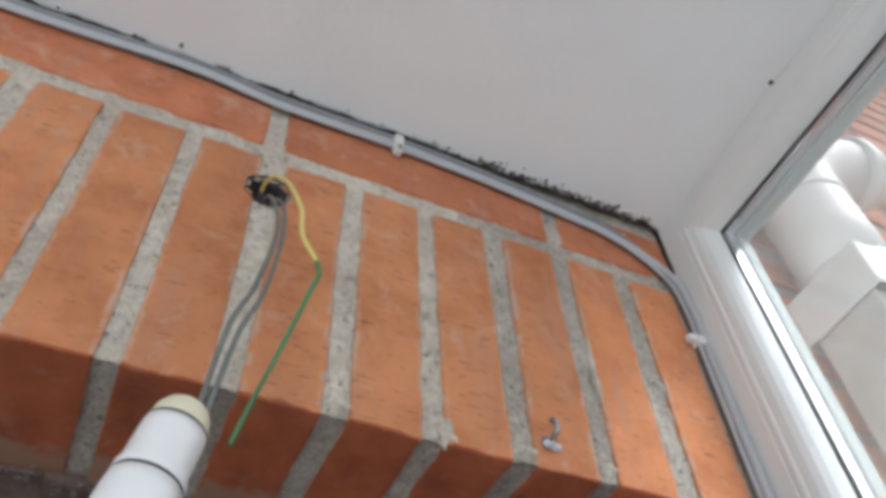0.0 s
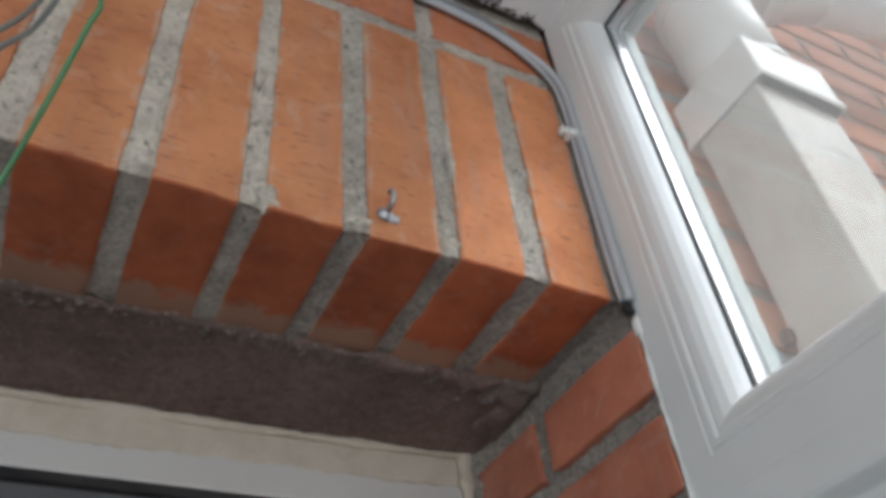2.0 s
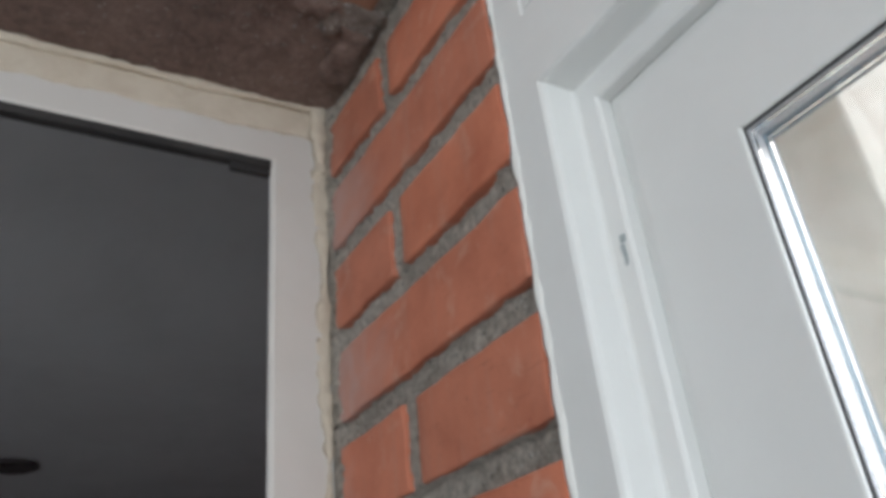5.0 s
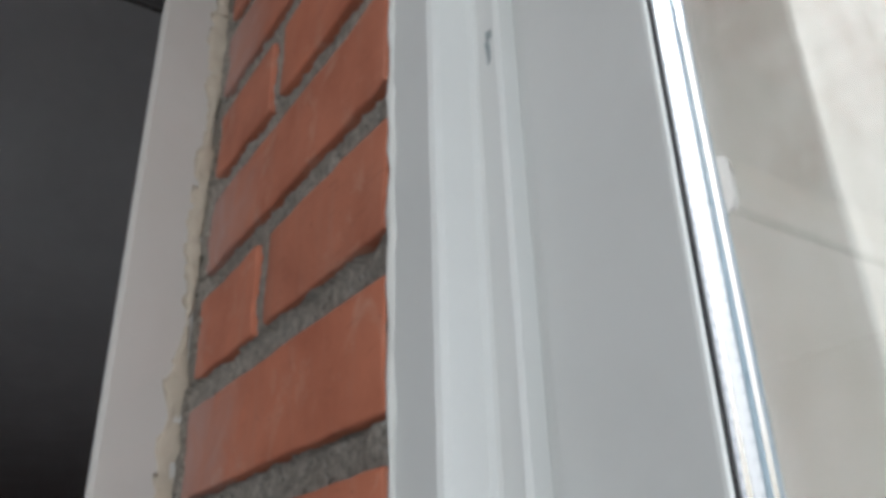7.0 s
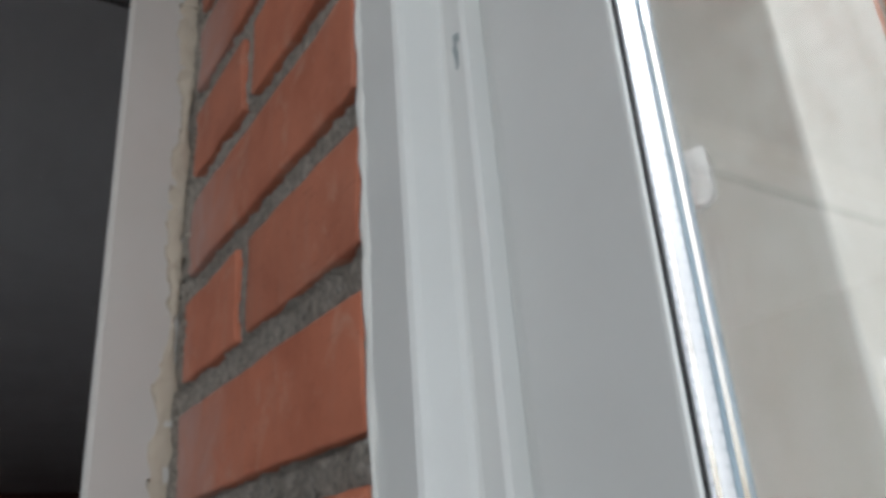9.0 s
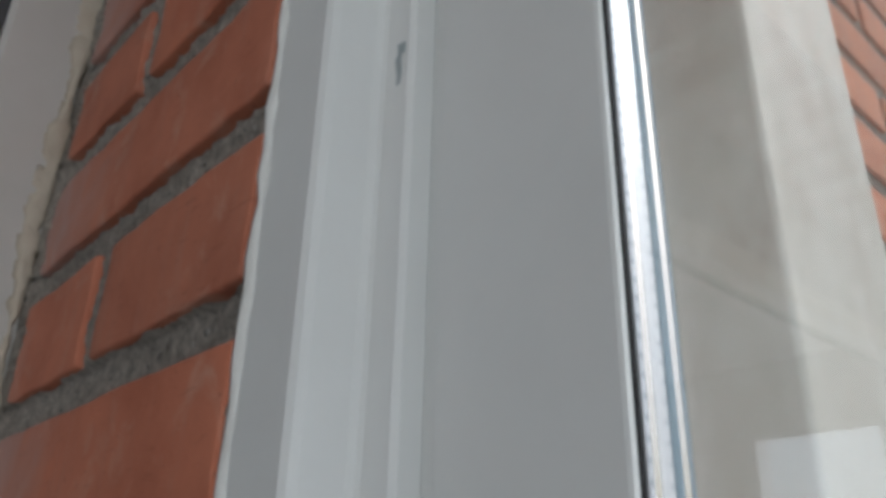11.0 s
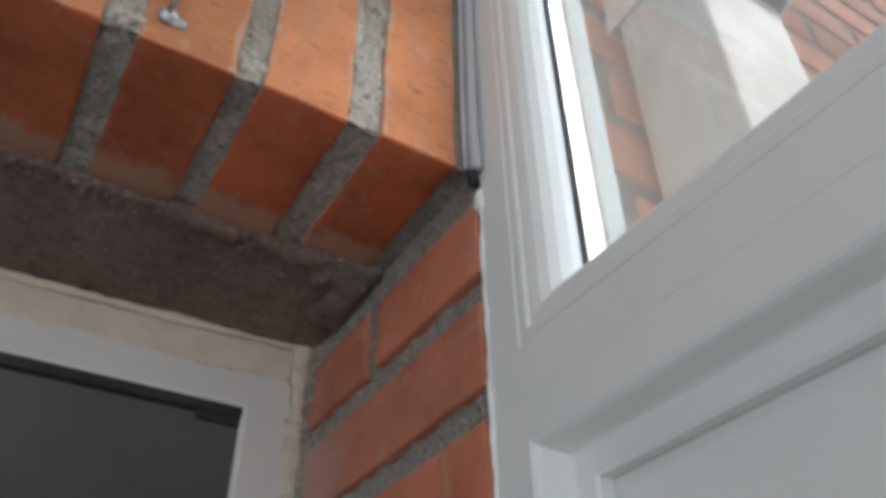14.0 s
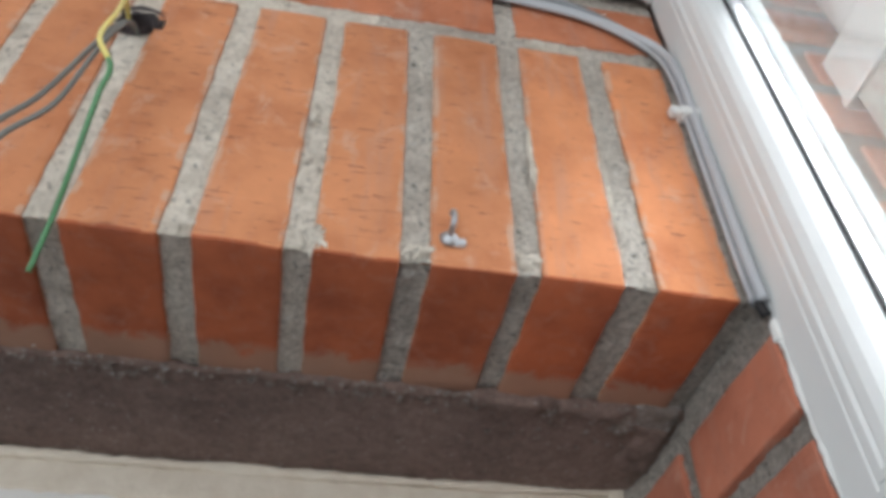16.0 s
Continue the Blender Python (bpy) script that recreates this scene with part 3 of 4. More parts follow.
part("gasket", boxes("gasket", GASKET, (W2X0 + 0.05, W2X1 - W2IN, 0.2333, 0.2415, W2Z1 - W2IN - 0.0062, W2Z1 - W2IN + 0.003)), window_2, "black rubber gasket strip")
part("latch", rounded_box("latch", 0.032, 0.006, 0.010, 0.0015, GASKET), window_2, "small black latch piece", (-0.0505, 0.2385, W2Z1 - W2IN - 0.0068))

# ---- filler and sealant ----
def lumpy_strip(name, points, width, depth, material, out, side, seed=0, rough=1.0, taper=False):
    """An uneven bead along the points; out: the way it stands proud, side: across it."""
    pts = smooth_path(points, 30)
    out, side = Vector(out), Vector(side)
    verts, faces = [], []
    k = 7
    for i, p in enumerate(pts):
        a = noise.noise(p * 28 + Vector((seed, 1, 2)))
        b = noise.noise(p * 95 + Vector((seed, 4, 7)))
        w = width * (1 + rough * (0.35 * a + 0.3 * b))
        d = depth * (1 + rough * (0.3 * b - 0.25 * a))
        if taper:
            w *= 0.05 + math.sin(math.pi * i / (len(pts) - 1)) ** 0.6
        for j in range(k):
            u = -1 + 2 * j / (k - 1)
            q = p + side * (u * w / 2) + out * (d * math.sqrt(max(0.0, 1 - u * u)))
            verts.append(q + noise.noise_vector(q * 260) * 0.0007 * rough)
        if i:
            o = (i - 1) * k
            for j in range(k - 1):
                faces.append([o + j, o + j + 1, o + k + j + 1, o + k + j])
            faces.append([o + k - 1, o, o + k, o + 2 * k - 1])
    faces += [list(range(k)), list(range(len(verts) - k, len(verts)))]
    return mesh_of(name, verts, faces, material, True)


part("filler_bead", lumpy_strip("filler_bead", [(-1.2, 0.2328, 2.030), (-0.7, 0.2325, 2.0285), (-0.45, 0.2328, 2.0297), (-0.3, 0.2325, 2.0283), (-0.16, 0.2328, 2.0295), (-0.07, 0.2325, 2.0305), (0.004, 0.2325, 2.033)],
     0.033, 0.0020, FOAM, (0, -1, 0), (0, 0, 1), 1, 0.42), window_2, "lumpy cream filler under the lintel")
part("filler_bead", lumpy_strip("filler_bead", [(-1.2, 0.2322, 2.044), (-0.6, 0.2318, 2.0435), (-0.3, 0.2322, 2.043), (-0.12, 0.2318, 2.0445), (-0.03, 0.2315, 2.046), (0.004, 0.231, 2.0475)],
     0.010, 0.006, FOAM, (0, -0.9, -0.3), (0, -0.3, 0.9), 14, 1.3), window_2, "ragged upper edge of the cream filler")
part("filler_bead", lumpy_strip("filler_bead", [(0.0045, 0.2315, 2.052), (0.0035, 0.231, 2.035), (0.0045, 0.2315, 2.0), (0.006, 0.232, 1.985)],
     0.020, 0.0055, FOAM, (-0.25, -1, 0), (1, 0, 0), 5, 1.3), window_2, "lumpy cream filler in the corner")
part("filler_bead", lumpy_strip("filler_bead", [(0.0045, 0.2325, 1.99), (0.0055, 0.2325, 1.9), (0.0035, 0.2325, 1.82), (0.0055, 0.2325, 1.76), (0.0035, 0.2325, 1.66), (0.005, 0.2325, 1.3)],
     0.011, 0.003, FOAM, (0, -1, 0), (1, 0, 0), 9, 2.4), window_2, "ragged cream filler along the stile")
sealant = thing("trim_sealant", lumpy_strip("trim_sealant", [(0.0125, -0.0035, 2.034), (0.0122, -0.0035, 1.9), (0.0122, -0.0035, 1.7), (0.0122, -0.0035, 1.3)],
     0.0040, 0.0020, SILICONE, (-0.75, -0.65, 0), (0.55, -0.8, 0), 21, 1.9), "ragged white sealant between brick corner and window frame", "sealant", "structure")
part("sealant_lump", rounded_box("sealant_lump", 0.005, 0.006, 0.013, 0.002, SILICONE, 0.002, 0.0018, 3), sealant, "", (0.0115, -0.0045, 2.026))

# ---- cables in the corner of wall and ceiling ----
RUN = [(-1.6, 2.373), (-1.2, 2.370), (-0.9, 2.374), (-0.612, 2.371), (-0.472, 2.379), (-0.39, 2.370), (-0.28, 2.371), (-0.196, 2.367), (-0.103, 2.356),
       (-0.058, 2.347), (-0.022, 2.325), (0.003, 2.298), (0.0090, 2.262), (0.0086, 2.222), (0.0080, 2.175), (0.0074, 2.12), (0.0070, 2.075), (0.0078, 2.045)]


def cable_run(dz, dy, wave, seed, dx=0.0, out=0.0):
    pts = []
    for i, (x, z) in enumerate(RUN):
        low = max(0.0, min(1.0, (x + 0.06) / 0.06))
        w = wave * noise.noise(Vector((x * 9, z * 14, seed)))
        pts.append((x + dx * low, -0.0042 - dy + 0.3 * w - out * low, z + dz * (1 - low) + w * (1 - low)))
    return smooth_path(pts, 10)


cable = thing("cable", tube("cable", cable_run(0.0, 0.0, 0.003, 1, -0.0006, 0.0046), 0.0033, CABLE), "grey cable clipped along the brick wall under the ceiling", "cable", group="cables along the ceiling")
cable_b = thing("cable", tube("cable", cable_run(0.0066, 0.0005, 0.0035, 6, -0.0020, 0.0), 0.0046, CABLE_DARK), "darker grey cable clipped along the brick wall under the ceiling", "cable", group="cables along the ceiling")
cable_c = thing("cable", tube("cable", cable_run(-0.0062, 0.0012, 0.002, 11, -0.0048), 0.0021, CABLE), "thin grey cable clipped along the brick wall under the ceiling", "cable", group="cables along the ceiling")
# Black piece put in for the shade of a gap where the cables end.
gap_plug = thing("cable_sleeve", tube("cable_sleeve", smooth_path([(0.0058, -0.0052, 2.052), (0.0068, -0.0052, 2.045), (0.009, -0.0042, 2.037)], 6), 0.0032, GASKET, 12, 0.0014),
                  "black piece standing for the shaded gap below the cables", "cable")


def cable_clip(place, along_x):
    c = root("cable_clip", place, "small white nail-on cable clip", "clip", group="cable clips")
    x, y, z = place
    if along_x:
        part("saddle", rounded_box("saddle", 0.009, 0.012, 0.019, 0.002, CLIP, 0.004), c, "", (x, y + 0.003, z))
        part("nail", rounded_box("nail", 0.004, 0.004, 0.004, 0.001, SCREW, 0.004), c, "steel nail head", (x, y - 0.003, z - 0.0115))
        part("lug", rounded_box("lug", 0.008, 0.008, 0.009, 0.002, CLIP, 0.004), c, "", (x, y + 0.003, z - 0.011))
    else:
        part("saddle", rounded_box("saddle", 0.018, 0.012, 0.009, 0.002, CLIP, 0.004), c, "", (x, y + 0.003, z))
        part("lug", rounded_box("lug", 0.009, 0.008, 0.008, 0.002, CLIP, 0.004), c, "", (x - 0.011, y + 0.003, z + 0.002))
    return c


cable_clip((-0.281, -0.0085, 2.371), True)
cable_clip((0.0075, -0.0085, 2.222), False)
cable_clip((-0.86, -0.0085, 2.373), True)

# ---- wall hole, wires and hanging lamp holder ----
hx, hz, hr = HOLE
part("conduit", tube("conduit", [Vector((hx, y, hz)) for y in (-0.0012, 0.004, 0.012, 0.02, 0.03, 0.045)], hr, CONDUIT, 20, 0.0012,
     [0.0172, 0.0165, 0.0155, 0.016, 0.0155, 0.016], caps=False), wall_north, "dark corrugated conduit in a broken hole")
part("conduit_bottom", rounded_box("conduit_bottom", 0.036, 0.004, 0.036, 0.001, CONDUIT), wall_north, "", (hx, 0.047, hz))
part("conduit_stub", tube("conduit_stub", [Vector((hx + 0.002, y, hz - 0.005)) for y in (-0.003, 0.0, 0.01, 0.03)], 0.008, CONDUIT, 14, 0.001,
     [0.0078, 0.0085, 0.008, 0.008], caps=False), wall_north, "dark end of a conduit")


def wire_points(*pts):
    return smooth_path([Vector(p) for p in pts], 12)


earth_wire = root("earth_wire", (hx, -0.01, hz), "loose green and yellow earth wire hanging from the wall hole", "wire")
G = wire_points((-0.388, 0.03, 2.243), (-0.389, -0.012, 2.240), (-0.379, -0.038, 2.212), (-0.369, -0.058, 2.160), (-0.3665, -0.066, 2.122), (-0.3545, -0.066, 2.097),
                (-0.357, -0.059, 2.082), (-0.364, -0.036, 2.055), (-0.370, -0.018, 2.035), (-0.376, -0.003, 2.012))
cutp = 57
part("yellow_stretch", tube("yellow_stretch", G[:cutp + 1], 0.0015, WIRE_YELLOW, 10), earth_wire, "yellow insulation")
part("green_stretch", tube("green_stretch", G[cutp:], 0.0015, WIRE_GREEN, 10), earth_wire, "green insulation")
lamp_x, lamp_y, lamp_z = -0.405, -0.062, 1.985
live_wire = thing("wire", tube("wire", wire_points((-0.384, 0.03, 2.238), (-0.385, -0.005, 2.232), (-0.381, -0.030, 2.190), (-0.379, -0.046, 2.140), (-0.386, -0.052, 2.085),
                  (-0.396, -0.060, 2.040), (lamp_x + 0.004, lamp_y + 0.004, lamp_z - 0.004)), 0.0015, WIRE_GREY, 10), "grey wire hanging from the wall hole", "wire", group="lamp wires")
neutral_wire = thing("wire", tube("wire", wire_points((-0.381, 0.03, 2.236), (-0.381, -0.006, 2.228), (-0.376, -0.032, 2.190), (-0.375, -0.046, 2.140), (-0.380, -0.048, 2.085),
                  (-0.390, -0.058, 2.040), (lamp_x + 0.008, lamp_y + 0.002, lamp_z - 0.004)), 0.0015, WIRE_GREY, 10), "grey wire hanging from the wall hole", "wire", group="lamp wires")

lamp_holder = root("lamp_holder", (lamp_x, lamp_y, lamp_z - 0.2), "white plastic lamp holder with a cream cap, hanging on its wires", "lamp holder")
LP = (lamp_x, lamp_y, lamp_z)
part("cap", lathe("cap", [(0.0003, 0.0000), (0.0042, -0.0001), (0.0077, -0.0015), (0.0108, -0.0044), (0.0129, -0.0085), (0.0136, -0.0126), (0.0138, -0.0155)], LAMP_CREAM), lamp_holder, "cream domed cap", LP).rotation_euler = (0, radians(11), 0)
part("ring", lathe("ring", [(0.0126, -0.0152), (0.0141, -0.0154), (0.0142, -0.0168), (0.0126, -0.0170)], GASKET), lamp_holder, "dark seam ring", LP).rotation_euler = (0, radians(11), 0)
part("body", lathe("body", [(0.0119, -0.0167), (0.0143, -0.0169), (0.0145, -0.0222), (0.0147, -0.0385), (0.0158, -0.0407), (0.0158, -0.0437), (0.0150, -0.0448)], LAMP_WHITE), lamp_holder, "", LP).rotation_euler = (0, radians(11), 0)
part("ring", lathe("ring", [(0.0133, -0.0445), (0.0156, -0.0447), (0.0157, -0.0464), (0.0133, -0.0466)], GASKET), lamp_holder, "dark seam ring", LP).rotation_euler = (0, radians(11), 0)
part("skirt", lathe("skirt", [(0.0133, -0.0462), (0.0160, -0.0465), (0.0164, -0.0518), (0.0168, -0.0777), (0.0164, -0.0792), (0.0133, -0.0792)], LAMP_WHITE), lamp_holder, "", LP).rotation_euler = (0, radians(11), 0)

# ---- small screw hook in the lintel ----
hook = root("screw_hook", (-0.171, 0.0, 2.071), "small zinc screw hook in the brick", "hook")
part("collar", lathe("collar", [(0.0005, 0.004), (0.0026, 0.0037), (0.0052, 0.001), (0.0058, 0.0), (0.0055, -0.0008)], SCREW, 20), hook, "", (-0.171, -0.0015, 2.0705)).rotation_euler = (radians(90), 0, 0)
part("shank", tube("shank", wire_points((-0.171, 0.002, 2.0705), (-0.171, -0.009, 2.0705), (-0.1705, -0.0135, 2.074), (-0.1705, -0.0125, 2.081), (-0.1705, -0.008, 2.084)), 0.0018, SCREW, 10), hook)
part("plug", rounded_box("plug", 0.009, 0.004, 0.006, 0.0018, CABLE, 0.003, 0.0008, 4), hook, "grey plastic wall plug", (-0.166, -0.001, 2.0685))

# screw head on the ceiling
ceiling_screw = thing("screw", lathe("screw", [(0.0005, -0.0012), (0.002, -0.001), (0.0026, 0.0), (0.0026, 0.001)], GASKET, 16), "small dark screw head in the ceiling", "screw", place=(0.009, -0.189, CEILING_Z + 0.0006))

# smears of mortar left on the brick faces
def smear_mesh(x, z, sx, sz, seed):
    """A thin, ragged patch that fades out to nothing at its rim."""
    verts, faces = [(x, -0.0007, z)], []
    n, rings = 40, 4
    for r in range(1, rings + 1):
        for i in range(n):
            a = 2 * math.pi * i / n
            c, d = math.cos(a), math.sin(a)
            k = 0.62 + 0.55 * noise.noise(Vector((c * 1.3, d * 1.3, seed))) + 0.4 * noise.noise(Vector((c * 4, d * 4, seed + 9)))
            k = max(0.18, k) * r / rings
            y = -0.0007 * (1 - (r / rings) ** 2) + (0.0022 if r == rings else 0.0)
            verts.append((x + sx * 0.75 * k * c, y, z + sz * 0.75 * k * d))
    for i in range(n):
        j = (i + 1) % n
        faces.append([0, 1 + i, 1 + j])
        for r in range(rings - 1):
            faces.append([1 + r * n + i, 1 + (r + 1) * n + i, 1 + (r + 1) * n + j, 1 + r * n + j])
    return mesh_of("mortar_smear", verts, faces, MORTAR, True)


for k, (x, z, sx, sz) in enumerate(((-0.2435, 2.060, 0.016, 0.026), (-0.1155, 2.15, 0.006, 0.085), (-0.0675, 2.13, 0.007, 0.10), (-0.088, 2.2985, 0.05, 0.014), (-0.19, 2.061, 0.02, 0.012),
                                    (-0.257, 2.17, 0.007, 0.03), (-0.318, 2.063, 0.02, 0.022), (-0.126, 2.062, 0.02, 0.014), (-0.388, 2.30, 0.03, 0.016))):
    part("mortar_smear", smear_mesh(x, z, sx, sz, 60 + k), wall_north)

# cement crumbs where the lintel meets the soldier course, and lumps in the recess corner
rng = random.Random(8)
verts, faces = [], []
for i in range(560):
    x = rng.uniform(-0.75, 0.008)
    y = 0.119 + rng.gauss(0, 0.006) + 0.006 * noise.noise(Vector((x * 25, 1, 1)))
    if x > -0.12 and rng.random() < 0.5:
        y = rng.uniform(0.112, 0.165)
    s_ = rng.uniform(0.0005, 0.0023)
    o = len(verts)
    for d in ((1, 0, 0), (-1, 0, 0), (0, 1, 0), (0, -1, 0), (0, 0, 1), (0, 0, -1)):
        verts.append((x + d[0] * s_ * rng.uniform(0.7, 1.6), y + d[1] * s_ * rng.uniform(0.7, 1.4), 2.0455 + d[2] * s_ * 0.8))
    faces += [[o + a, o + b, o + c] for a in (0, 1) for b in (2, 3) for c in (4, 5)]
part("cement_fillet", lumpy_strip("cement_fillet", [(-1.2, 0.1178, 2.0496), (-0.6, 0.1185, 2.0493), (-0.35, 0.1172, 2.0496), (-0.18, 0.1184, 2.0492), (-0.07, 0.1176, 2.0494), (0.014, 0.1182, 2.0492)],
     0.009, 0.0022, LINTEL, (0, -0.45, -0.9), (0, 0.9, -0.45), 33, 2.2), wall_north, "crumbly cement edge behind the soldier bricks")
crumbs = part("cement_crumbs", mesh_of("cement_crumbs", verts, faces, CRUMBS), wall_north, "crumbs of cement along the lintel edge")
tagged(crumbs, kind="stuff")
for k, (x, y, sx, sy) in enumerate(((-0.012, 0.118, 0.045, 0.03), (-0.05, 0.112, 0.05, 0.018), (0.0, 0.16, 0.03, 0.05), (-0.11, 0.111, 0.05, 0.014), (-0.004, 0.135, 0.026, 0.03))):
    part("cement_lump", rounded_box("cement_lump", sx, sy, 0.012, 0.005, LINTEL if k != 0 else CRUMBS, 0.004, 0.0045, 30 + k), wall_north, "", (x, y + 0.01, 2.0502))

# mould crumbs along the ragged plaster edge
rng = random.Random(5)
verts, faces = [], []
for i in range(230):
    x = rng.uniform(-0.2, -0.005) if rng.random() < 0.88 else rng.uniform(-0.62, 0.0)
    s = rng.uniform(0.0007, 0.0022)
    y, z = -0.008 - abs(rng.gauss(0, 0.0035)), CEILING_Z - 0.0002
    o = len(verts)
    for d in ((1, 0, 0), (-1, 0, 0), (0, 1, 0), (0, -1, 0), (0, 0, 1), (0, 0, -1)):
        verts.append((x + d[0] * s * rng.uniform(0.6, 1.6), y + d[1] * s * rng.uniform(0.6, 1.5), z + d[2] * s * 0.8))
    faces += [[o + a, o + b, o + c] for a in (0, 1) for b in (2, 3) for c in (4, 5)]
mould = tagged(new("mould_specks", mesh_of("mould_specks", verts, faces, CRUMB)), "black mould specks along the ceiling edge", "mould", kind="stuff")

# ---- outside: rain pipe, overflow hose, branch pipe ----
rain_pipe = root("rain_pipe", (0.2, -0.057, -0.3), "weathered white square rain pipe with round collar on the facade", "pipe")
DX0, DX1, DY0, DY1 = 0.152, 0.251, -0.094, -0.018
dcx, dcy = (DX0 + DX1) / 2, (DY0 + DY1) / 2


def square_tube(name, sx, sy, z0, z1, r, material):
    ring = []
    for cx, cy, a0 in ((1, 1, 0), (-1, 1, 90), (-1, -1, 180), (1, -1, 270)):
        for k in range(5):
            t = radians(a0 + 22.5 * k)
            ring.append((cx * (sx / 2 - r) + r * math.cos(t), cy * (sy / 2 - r) + r * math.sin(t)))
    n = len(ring)
    zs = [z0, z0 + 0.0015, z1 - 0.0015, z1]
    ins = [0.0012, 0, 0, 0.0012]
    verts, faces = [], []
    for z, q in zip(zs, ins):
        verts += [(x * (1 - q / (sx / 2)), y * (1 - q / (sy / 2)), z) for x, y in ring]
    for j in range(3):
        for i in range(n):
            faces.append([j * n + i, j * n + (i + 1) % n, (j + 1) * n + (i + 1) % n, (j + 1) * n + i])
    faces += [list(range(n)), list(range(3 * n, 4 * n))]
    me = mesh_of(name, verts, faces, material)
    return me


part("duct", square_tube("duct", DX1 - DX0, DY1 - DY0, -0.3, 2.27, 0.003, PIPE), rain_pipe, "square pipe shaft with brown weather stains", (dcx, dcy, 0))
part("collar", square_tube("collar", 0.1045, 0.096, 2.262, 2.322, 0.003, PIPE_CLEAN), rain_pipe, "square collar", (dcx, dcy, 0))
part("collar_lip", square_tube("collar_lip", 0.108, 0.0995, 2.262, 2.271, 0.003, PIPE_CLEAN), rain_pipe, "", (dcx, dcy, 0))
AX = [Vector((0.201, -0.057, 2.318)), Vector((0.201, -0.057, 2.40)), Vector((0.201, -0.057, 2.455)), Vector((0.2015, -0.058, 2.475)), Vector((0.206, -0.059, 2.505)), Vector((0.224, -0.061, 2.535)),
      Vector((0.258, -0.065, 2.553)), Vector((0.318, -0.072, 2.566))]
part("round_pipe", tube("round_pipe", AX, 0.05, PIPE_CLEAN, 32, radii=[0.0465] * 8), rain_pipe, "thick round elbow")
part("elbow_ring", tube("elbow_ring", [AX[0], AX[0] + Vector((0, 0, 0.006)), AX[0] + Vector((0, 0, 0.012))], 0.0485, PIPE_CLEAN, 32), rain_pipe, "")
part("elbow_ring", tube("elbow_ring", [AX[2] - Vector((0, 0, 0.012)), AX[2] - Vector((0, 0, 0.010)), AX[2], AX[2] + Vector((0, 0, 0.002))], 0.049, PIPE_CLEAN, 32, radii=[0.0465, 0.0488, 0.0488, 0.0465]), rain_pipe, "")
part("bracket", rounded_box("bracket", 0.008, 0.01, 0.012, 0.002, GASKET, 0.004, 0.001, 3), rain_pipe, "small dark pipe bracket", (0.1495, -0.018, 2.04))
d = (AX[7] - AX[6]).normalized()
part("elbow_ring", tube("elbow_ring", [AX[7] - d * 0.016, AX[7] - d * 0.014, AX[7] - d * 0.002, AX[7]], 0.055, PIPE_CLEAN, 32, radii=[0.049, 0.0525, 0.0525, 0.049]), rain_pipe, "")
part("reducer", tube("reducer", [AX[7], AX[7] + d * 0.018, AX[7] + d * 0.04, AX[7] + d * 0.052, AX[7] + d * 0.1], 0.04, PIPE_CLEAN, 28, radii=[0.0465, 0.0455, 0.036, 0.033, 0.031]), rain_pipe, "")
BR0 = AX[7] + d * 0.09
part("branch_pipe", tube("branch_pipe", [BR0, BR0 + Vector((0.3, -0.02, 0.07)), BR0 + Vector((1.6, -0.03, 0.35))], 0.027, PIPE_CLEAN, 24), rain_pipe, "thin white branch pipe along the facade")

hose = root("overflow_hose", (0.148, -0.04, 1.75), "clear plastic overflow hose plugged into the rain pipe with white sealant", "hose")
HP = wire_points((0.06, -0.012, 2.018), (0.1, -0.013, 2.028), (0.127, -0.014, 2.022), (0.141, -0.015, 1.995), (0.138, -0.016, 1.95), (0.128, -0.017, 1.90), (0.122, -0.0165, 1.86), (0.116, -0.0165, 1.82), (0.118, -0.0195, 1.785), (0.132, -0.030, 1.758), (0.152, -0.0395, 1.748))
part("tube", tube("tube", HP, 0.0062, HOSE, 16), hose, "clear flexible tube")
part("bore", tube("bore", HP, 0.0036, GREY_GASKET, 10), hose, "greyish wet bore")
part("sealant_blob", rounded_box("sealant_blob", 0.005, 0.022, 0.026, 0.0036, SILICONE, 0.003, 0.003, 8), hose, "white sealant smear", (0.1505, -0.0415, 1.749))
paint_dab = thing("paint_dab", rounded_box("paint_dab", 0.005, 0.0016, 0.009, 0.0007, SILICONE, 0.003, 0.0006, 9), "small dab of white paint on the brick", "paint", place=(0.1655, -0.0008, 1.727))

# conduit and eave board high on the facade
eave_conduit = thing("conduit_pipe", tube("conduit_pipe", [Vector((0.92, -0.05, 3.97)), Vector((1.083, -0.05, 3.688)), Vector((1.24, -0.05, 3.412)), Vector((1.6, -0.05, 2.8))], 0.022, PIPE, 16),
    "slanting pale conduit on the brick facade", "pipe")
eave_board = thing("trim_eave", boxes("trim_eave", WALLPAINT, (-0.06, 0.5, -0.06, 0.06, -0.9, 1.2)), "white slanting edge board on the facade", "trim", "structure", place=(1.56, -0.05, 3.9))
eave_board.rotation_euler = (0, radians(-30), 0)

# round lamp on the room ceiling
room_lamp = thing("ceiling_lamp", lathe("ceiling_lamp", [(0.09, 0.0), (0.09, -0.012), (0.075, -0.018), (0.07, -0.012), (0.0005, -0.012)], CONDUIT, 28), "dark round ceiling lamp, switched off", "lamp", place=(-0.10, 2.9, 2.45))

# ---- bricks ----
bnum = 0


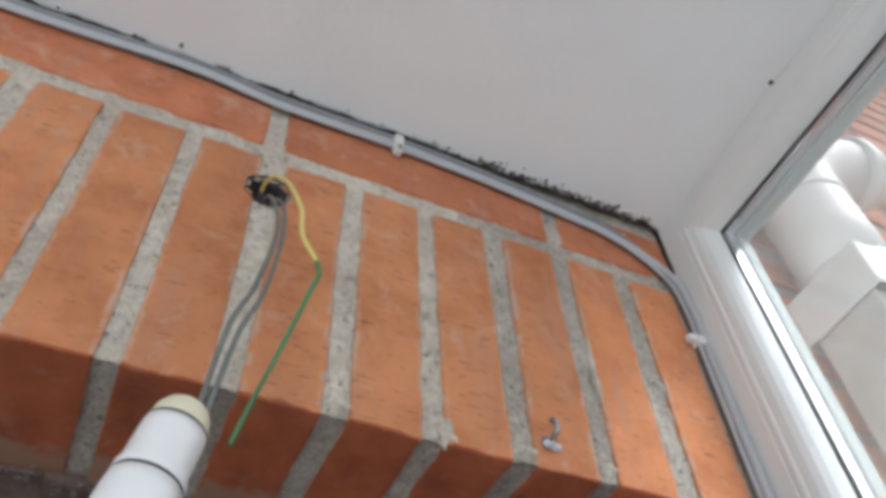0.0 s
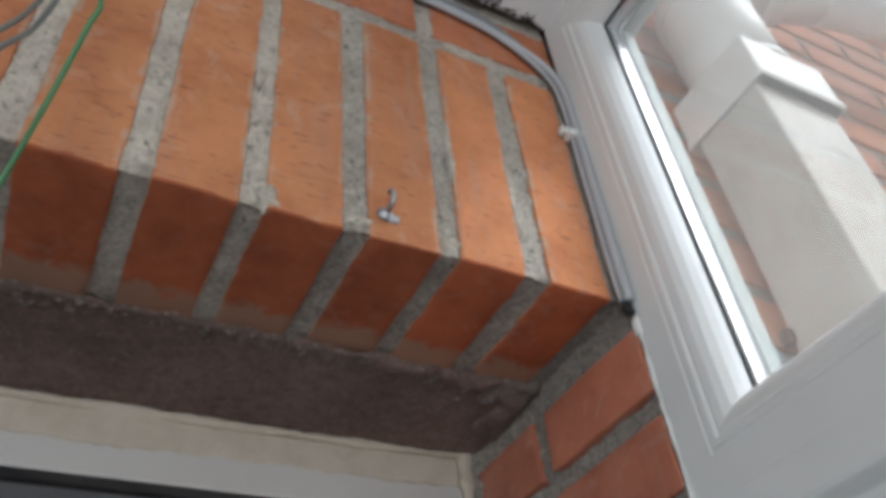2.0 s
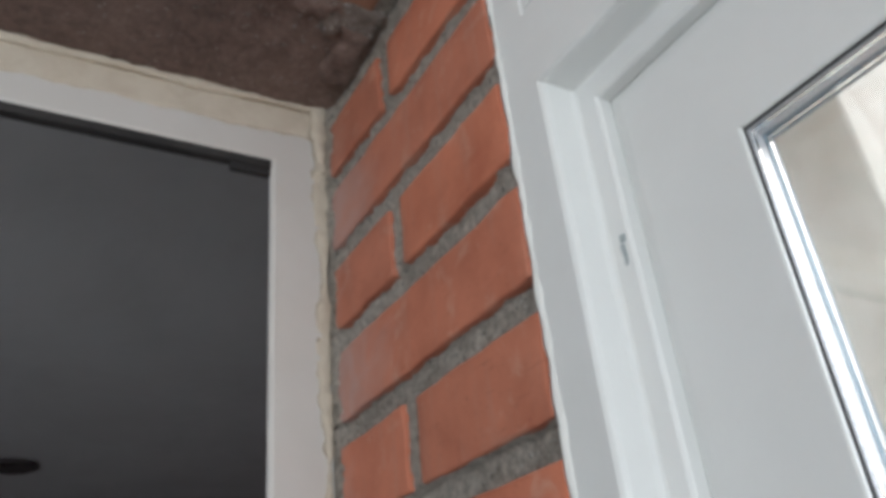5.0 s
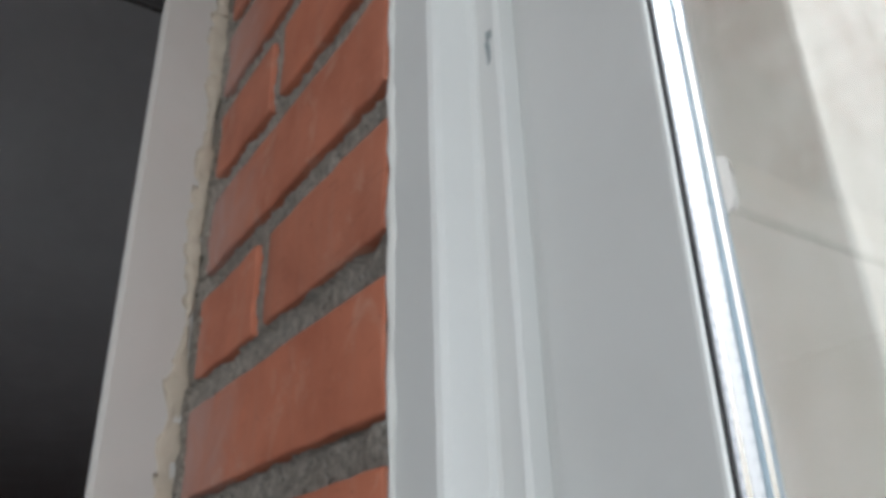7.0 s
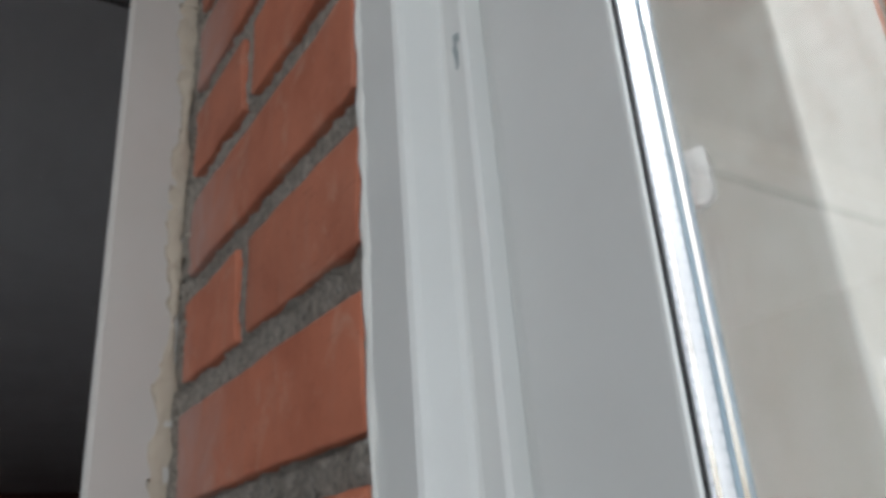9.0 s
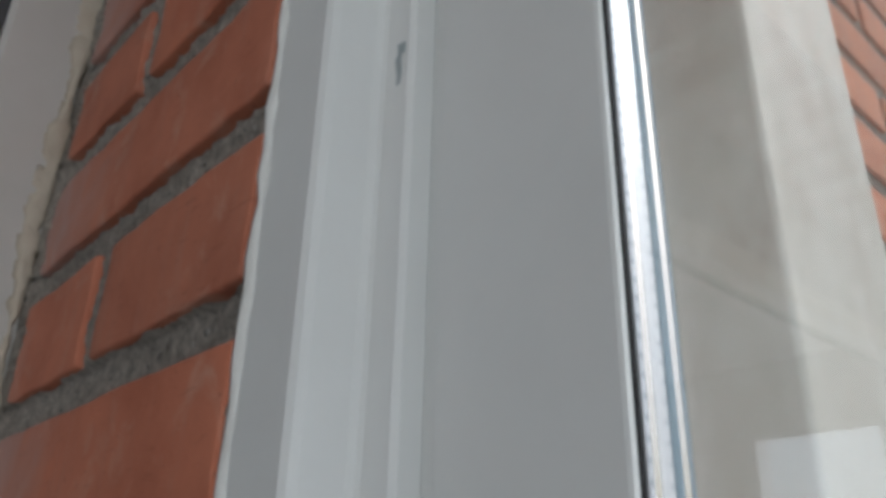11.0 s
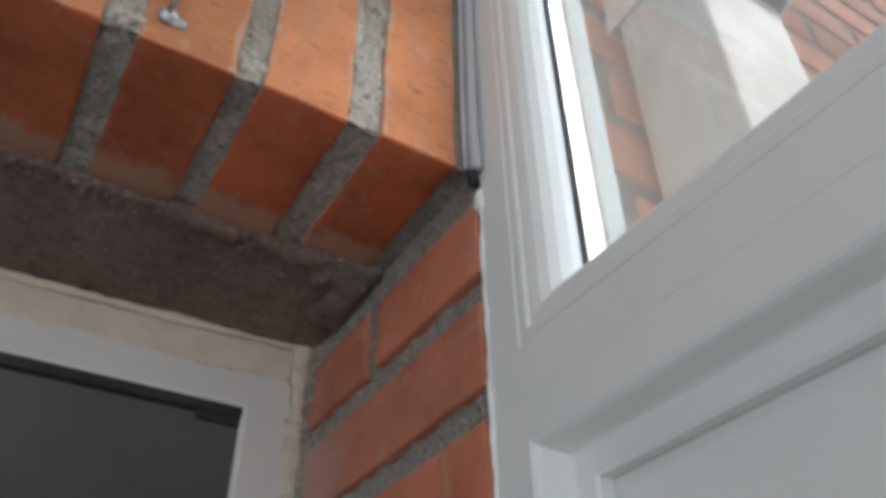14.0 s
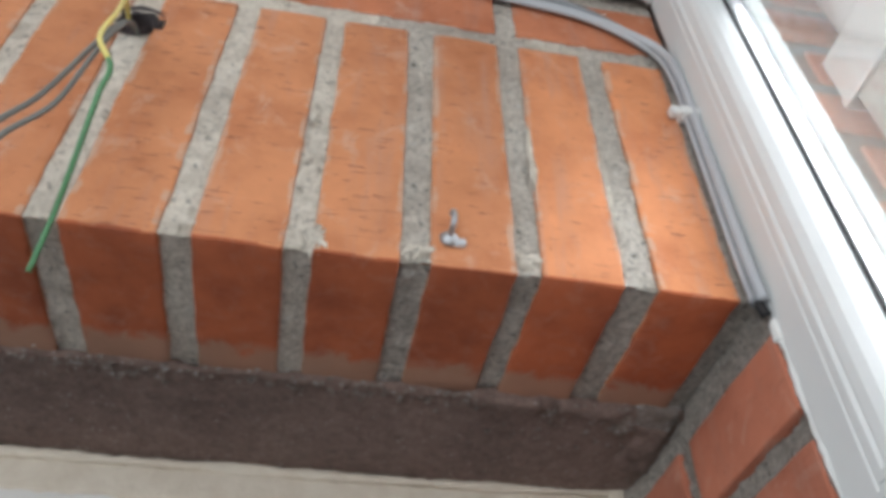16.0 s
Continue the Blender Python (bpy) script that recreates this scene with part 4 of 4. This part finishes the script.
def brick(parent, x0, x1, y0, y1, z0, z1, material, lean=0.0, wob=0.0011, r=0.0022, step=0.012, label=""):
    global bnum
    bnum += 1
    me = rounded_box("brick", x1 - x0, y1 - y0, z1 - z0, r, material, step, wob, bnum)
    ob = part("brick", me, parent, label, ((x0 + x1) / 2, (y0 + y1) / 2, (z0 + z1) / 2))
    ob.rotation_euler = (0, lean, 0)
    # Down-facing faces take the darker tone; part of their shade is painted.
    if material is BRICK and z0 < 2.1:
        me.materials.append(BRICK_SHADED_END)
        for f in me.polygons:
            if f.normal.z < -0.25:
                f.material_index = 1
    return ob


# soldier course: left and right edges below and above
SOLDIERS = [(-0.0495, 0.0, -0.047, 0.001), (-0.118, -0.0695, -0.1135, -0.065), (-0.181, -0.133, -0.180, -0.130), (-0.246, -0.198, -0.246, -0.198), (-0.310, -0.261, -0.308, -0.260),
            (-0.377, -0.326, -0.374, -0.325), (-0.442, -0.394, -0.442, -0.394), (-0.505, -0.456, -0.505, -0.455), (-0.565, -0.517, -0.564, -0.517)]
for k in range(10):
    a = -0.630 - 0.0655 * k
    SOLDIERS.append((a, a + 0.049, a, a + 0.049))
for i, (bl, br, tl, tr) in enumerate(SOLDIERS):
    w = (br - bl + tr - tl) / 2
    cx = (bl + br + tl + tr) / 4
    lean = math.atan2((tl + tr - bl - br) / 2, 0.24)
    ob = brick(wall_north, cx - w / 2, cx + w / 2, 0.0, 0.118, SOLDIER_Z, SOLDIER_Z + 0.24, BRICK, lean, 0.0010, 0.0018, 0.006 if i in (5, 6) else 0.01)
    if i in (5, 6):
        bm = bmesh.new()
        bm.from_mesh(ob.data)
        gone = [f for f in bm.faces if f.calc_center_median().y < 0.0 - 0.02 + 0.0 and
                (f.calc_center_median().x + ob.location.x - hx) ** 2 + (f.calc_center_median().z + ob.location.z - hz) ** 2 < (hr + 0.001) ** 2]
        bmesh.ops.delete(bm, geom=gone, context='FACES')
        bm.to_mesh(ob.data)
        bm.free()
# course above the soldiers
for x1 in (0.0118, -0.130, -0.396, -0.662, -0.928):
    x0 = -0.114 if x1 > 0 else x1 - 0.25
    brick(wall_north, x0, x1, 0.0004, 0.1, 2.308, 2.374, BRICK_LONG)
# reveal and corner bricks
for k in range(-10, 1):
    z = COURSE_Z + PITCH * k
    if k % 2:
        brick(wall_north, REVEAL_X, 0.133, -0.001, 0.2245, z, z + BRICK_H, BRICK_FILM, r=0.0016)
    else:
        brick(wall_north, REVEAL_X, 0.252, -0.001, 0.1172, z, z + BRICK_H, BRICK_SMOOTH, r=0.0016)
        brick(wall_north, REVEAL_X, 0.12, 0.1325, 0.2245, z, z + BRICK_H, BRICK_FILM, r=0.0016)
# facade beside the window
rng = random.Random(11)
shared = {}
for k in range(-8, 18):
    z = COURSE_Z + PITCH * k
    x = 0.267 if k % 2 == 0 else 0.153
    if k > 0:
        x = 0.031 if k % 2 == 0 else 0.153
        if k % 2:
            brick(wall_north, 0.031, 0.133, 0.0005, 0.1, z, z + BRICK_H, BRICK_OUT)
    while x < 1.25:
        key = rng.randrange(6)
        if key not in shared:
            shared[key] = rounded_box("brick", 0.238, 0.1, BRICK_H, 0.0025, BRICK_OUT, 0.03, 0.0012, 50 + key)
        part("brick", shared[key], wall_north, "", (x + 0.119, 0.05 + rng.uniform(-0.001, 0.0008), z + BRICK_H / 2))
        x += 0.254
verts, faces = [], []
for k in range(-8, 64):
    z = COURSE_Z + PITCH * k
    x = 0.267 if k % 2 == 0 else 0.153
    while x < 4.2:
        if x > 1.25 or k >= 18:
            plain_box(x, x + 0.238, rng.uniform(-0.001, 0.001), 0.1, z, z + BRICK_H, verts, faces)
        x += 0.254
far = part("far_bricks", mesh_of("far_bricks", verts, faces, BRICK_OUT), wall_north, "far orange bricks of the facade")
tagged(far, kind="stuff")
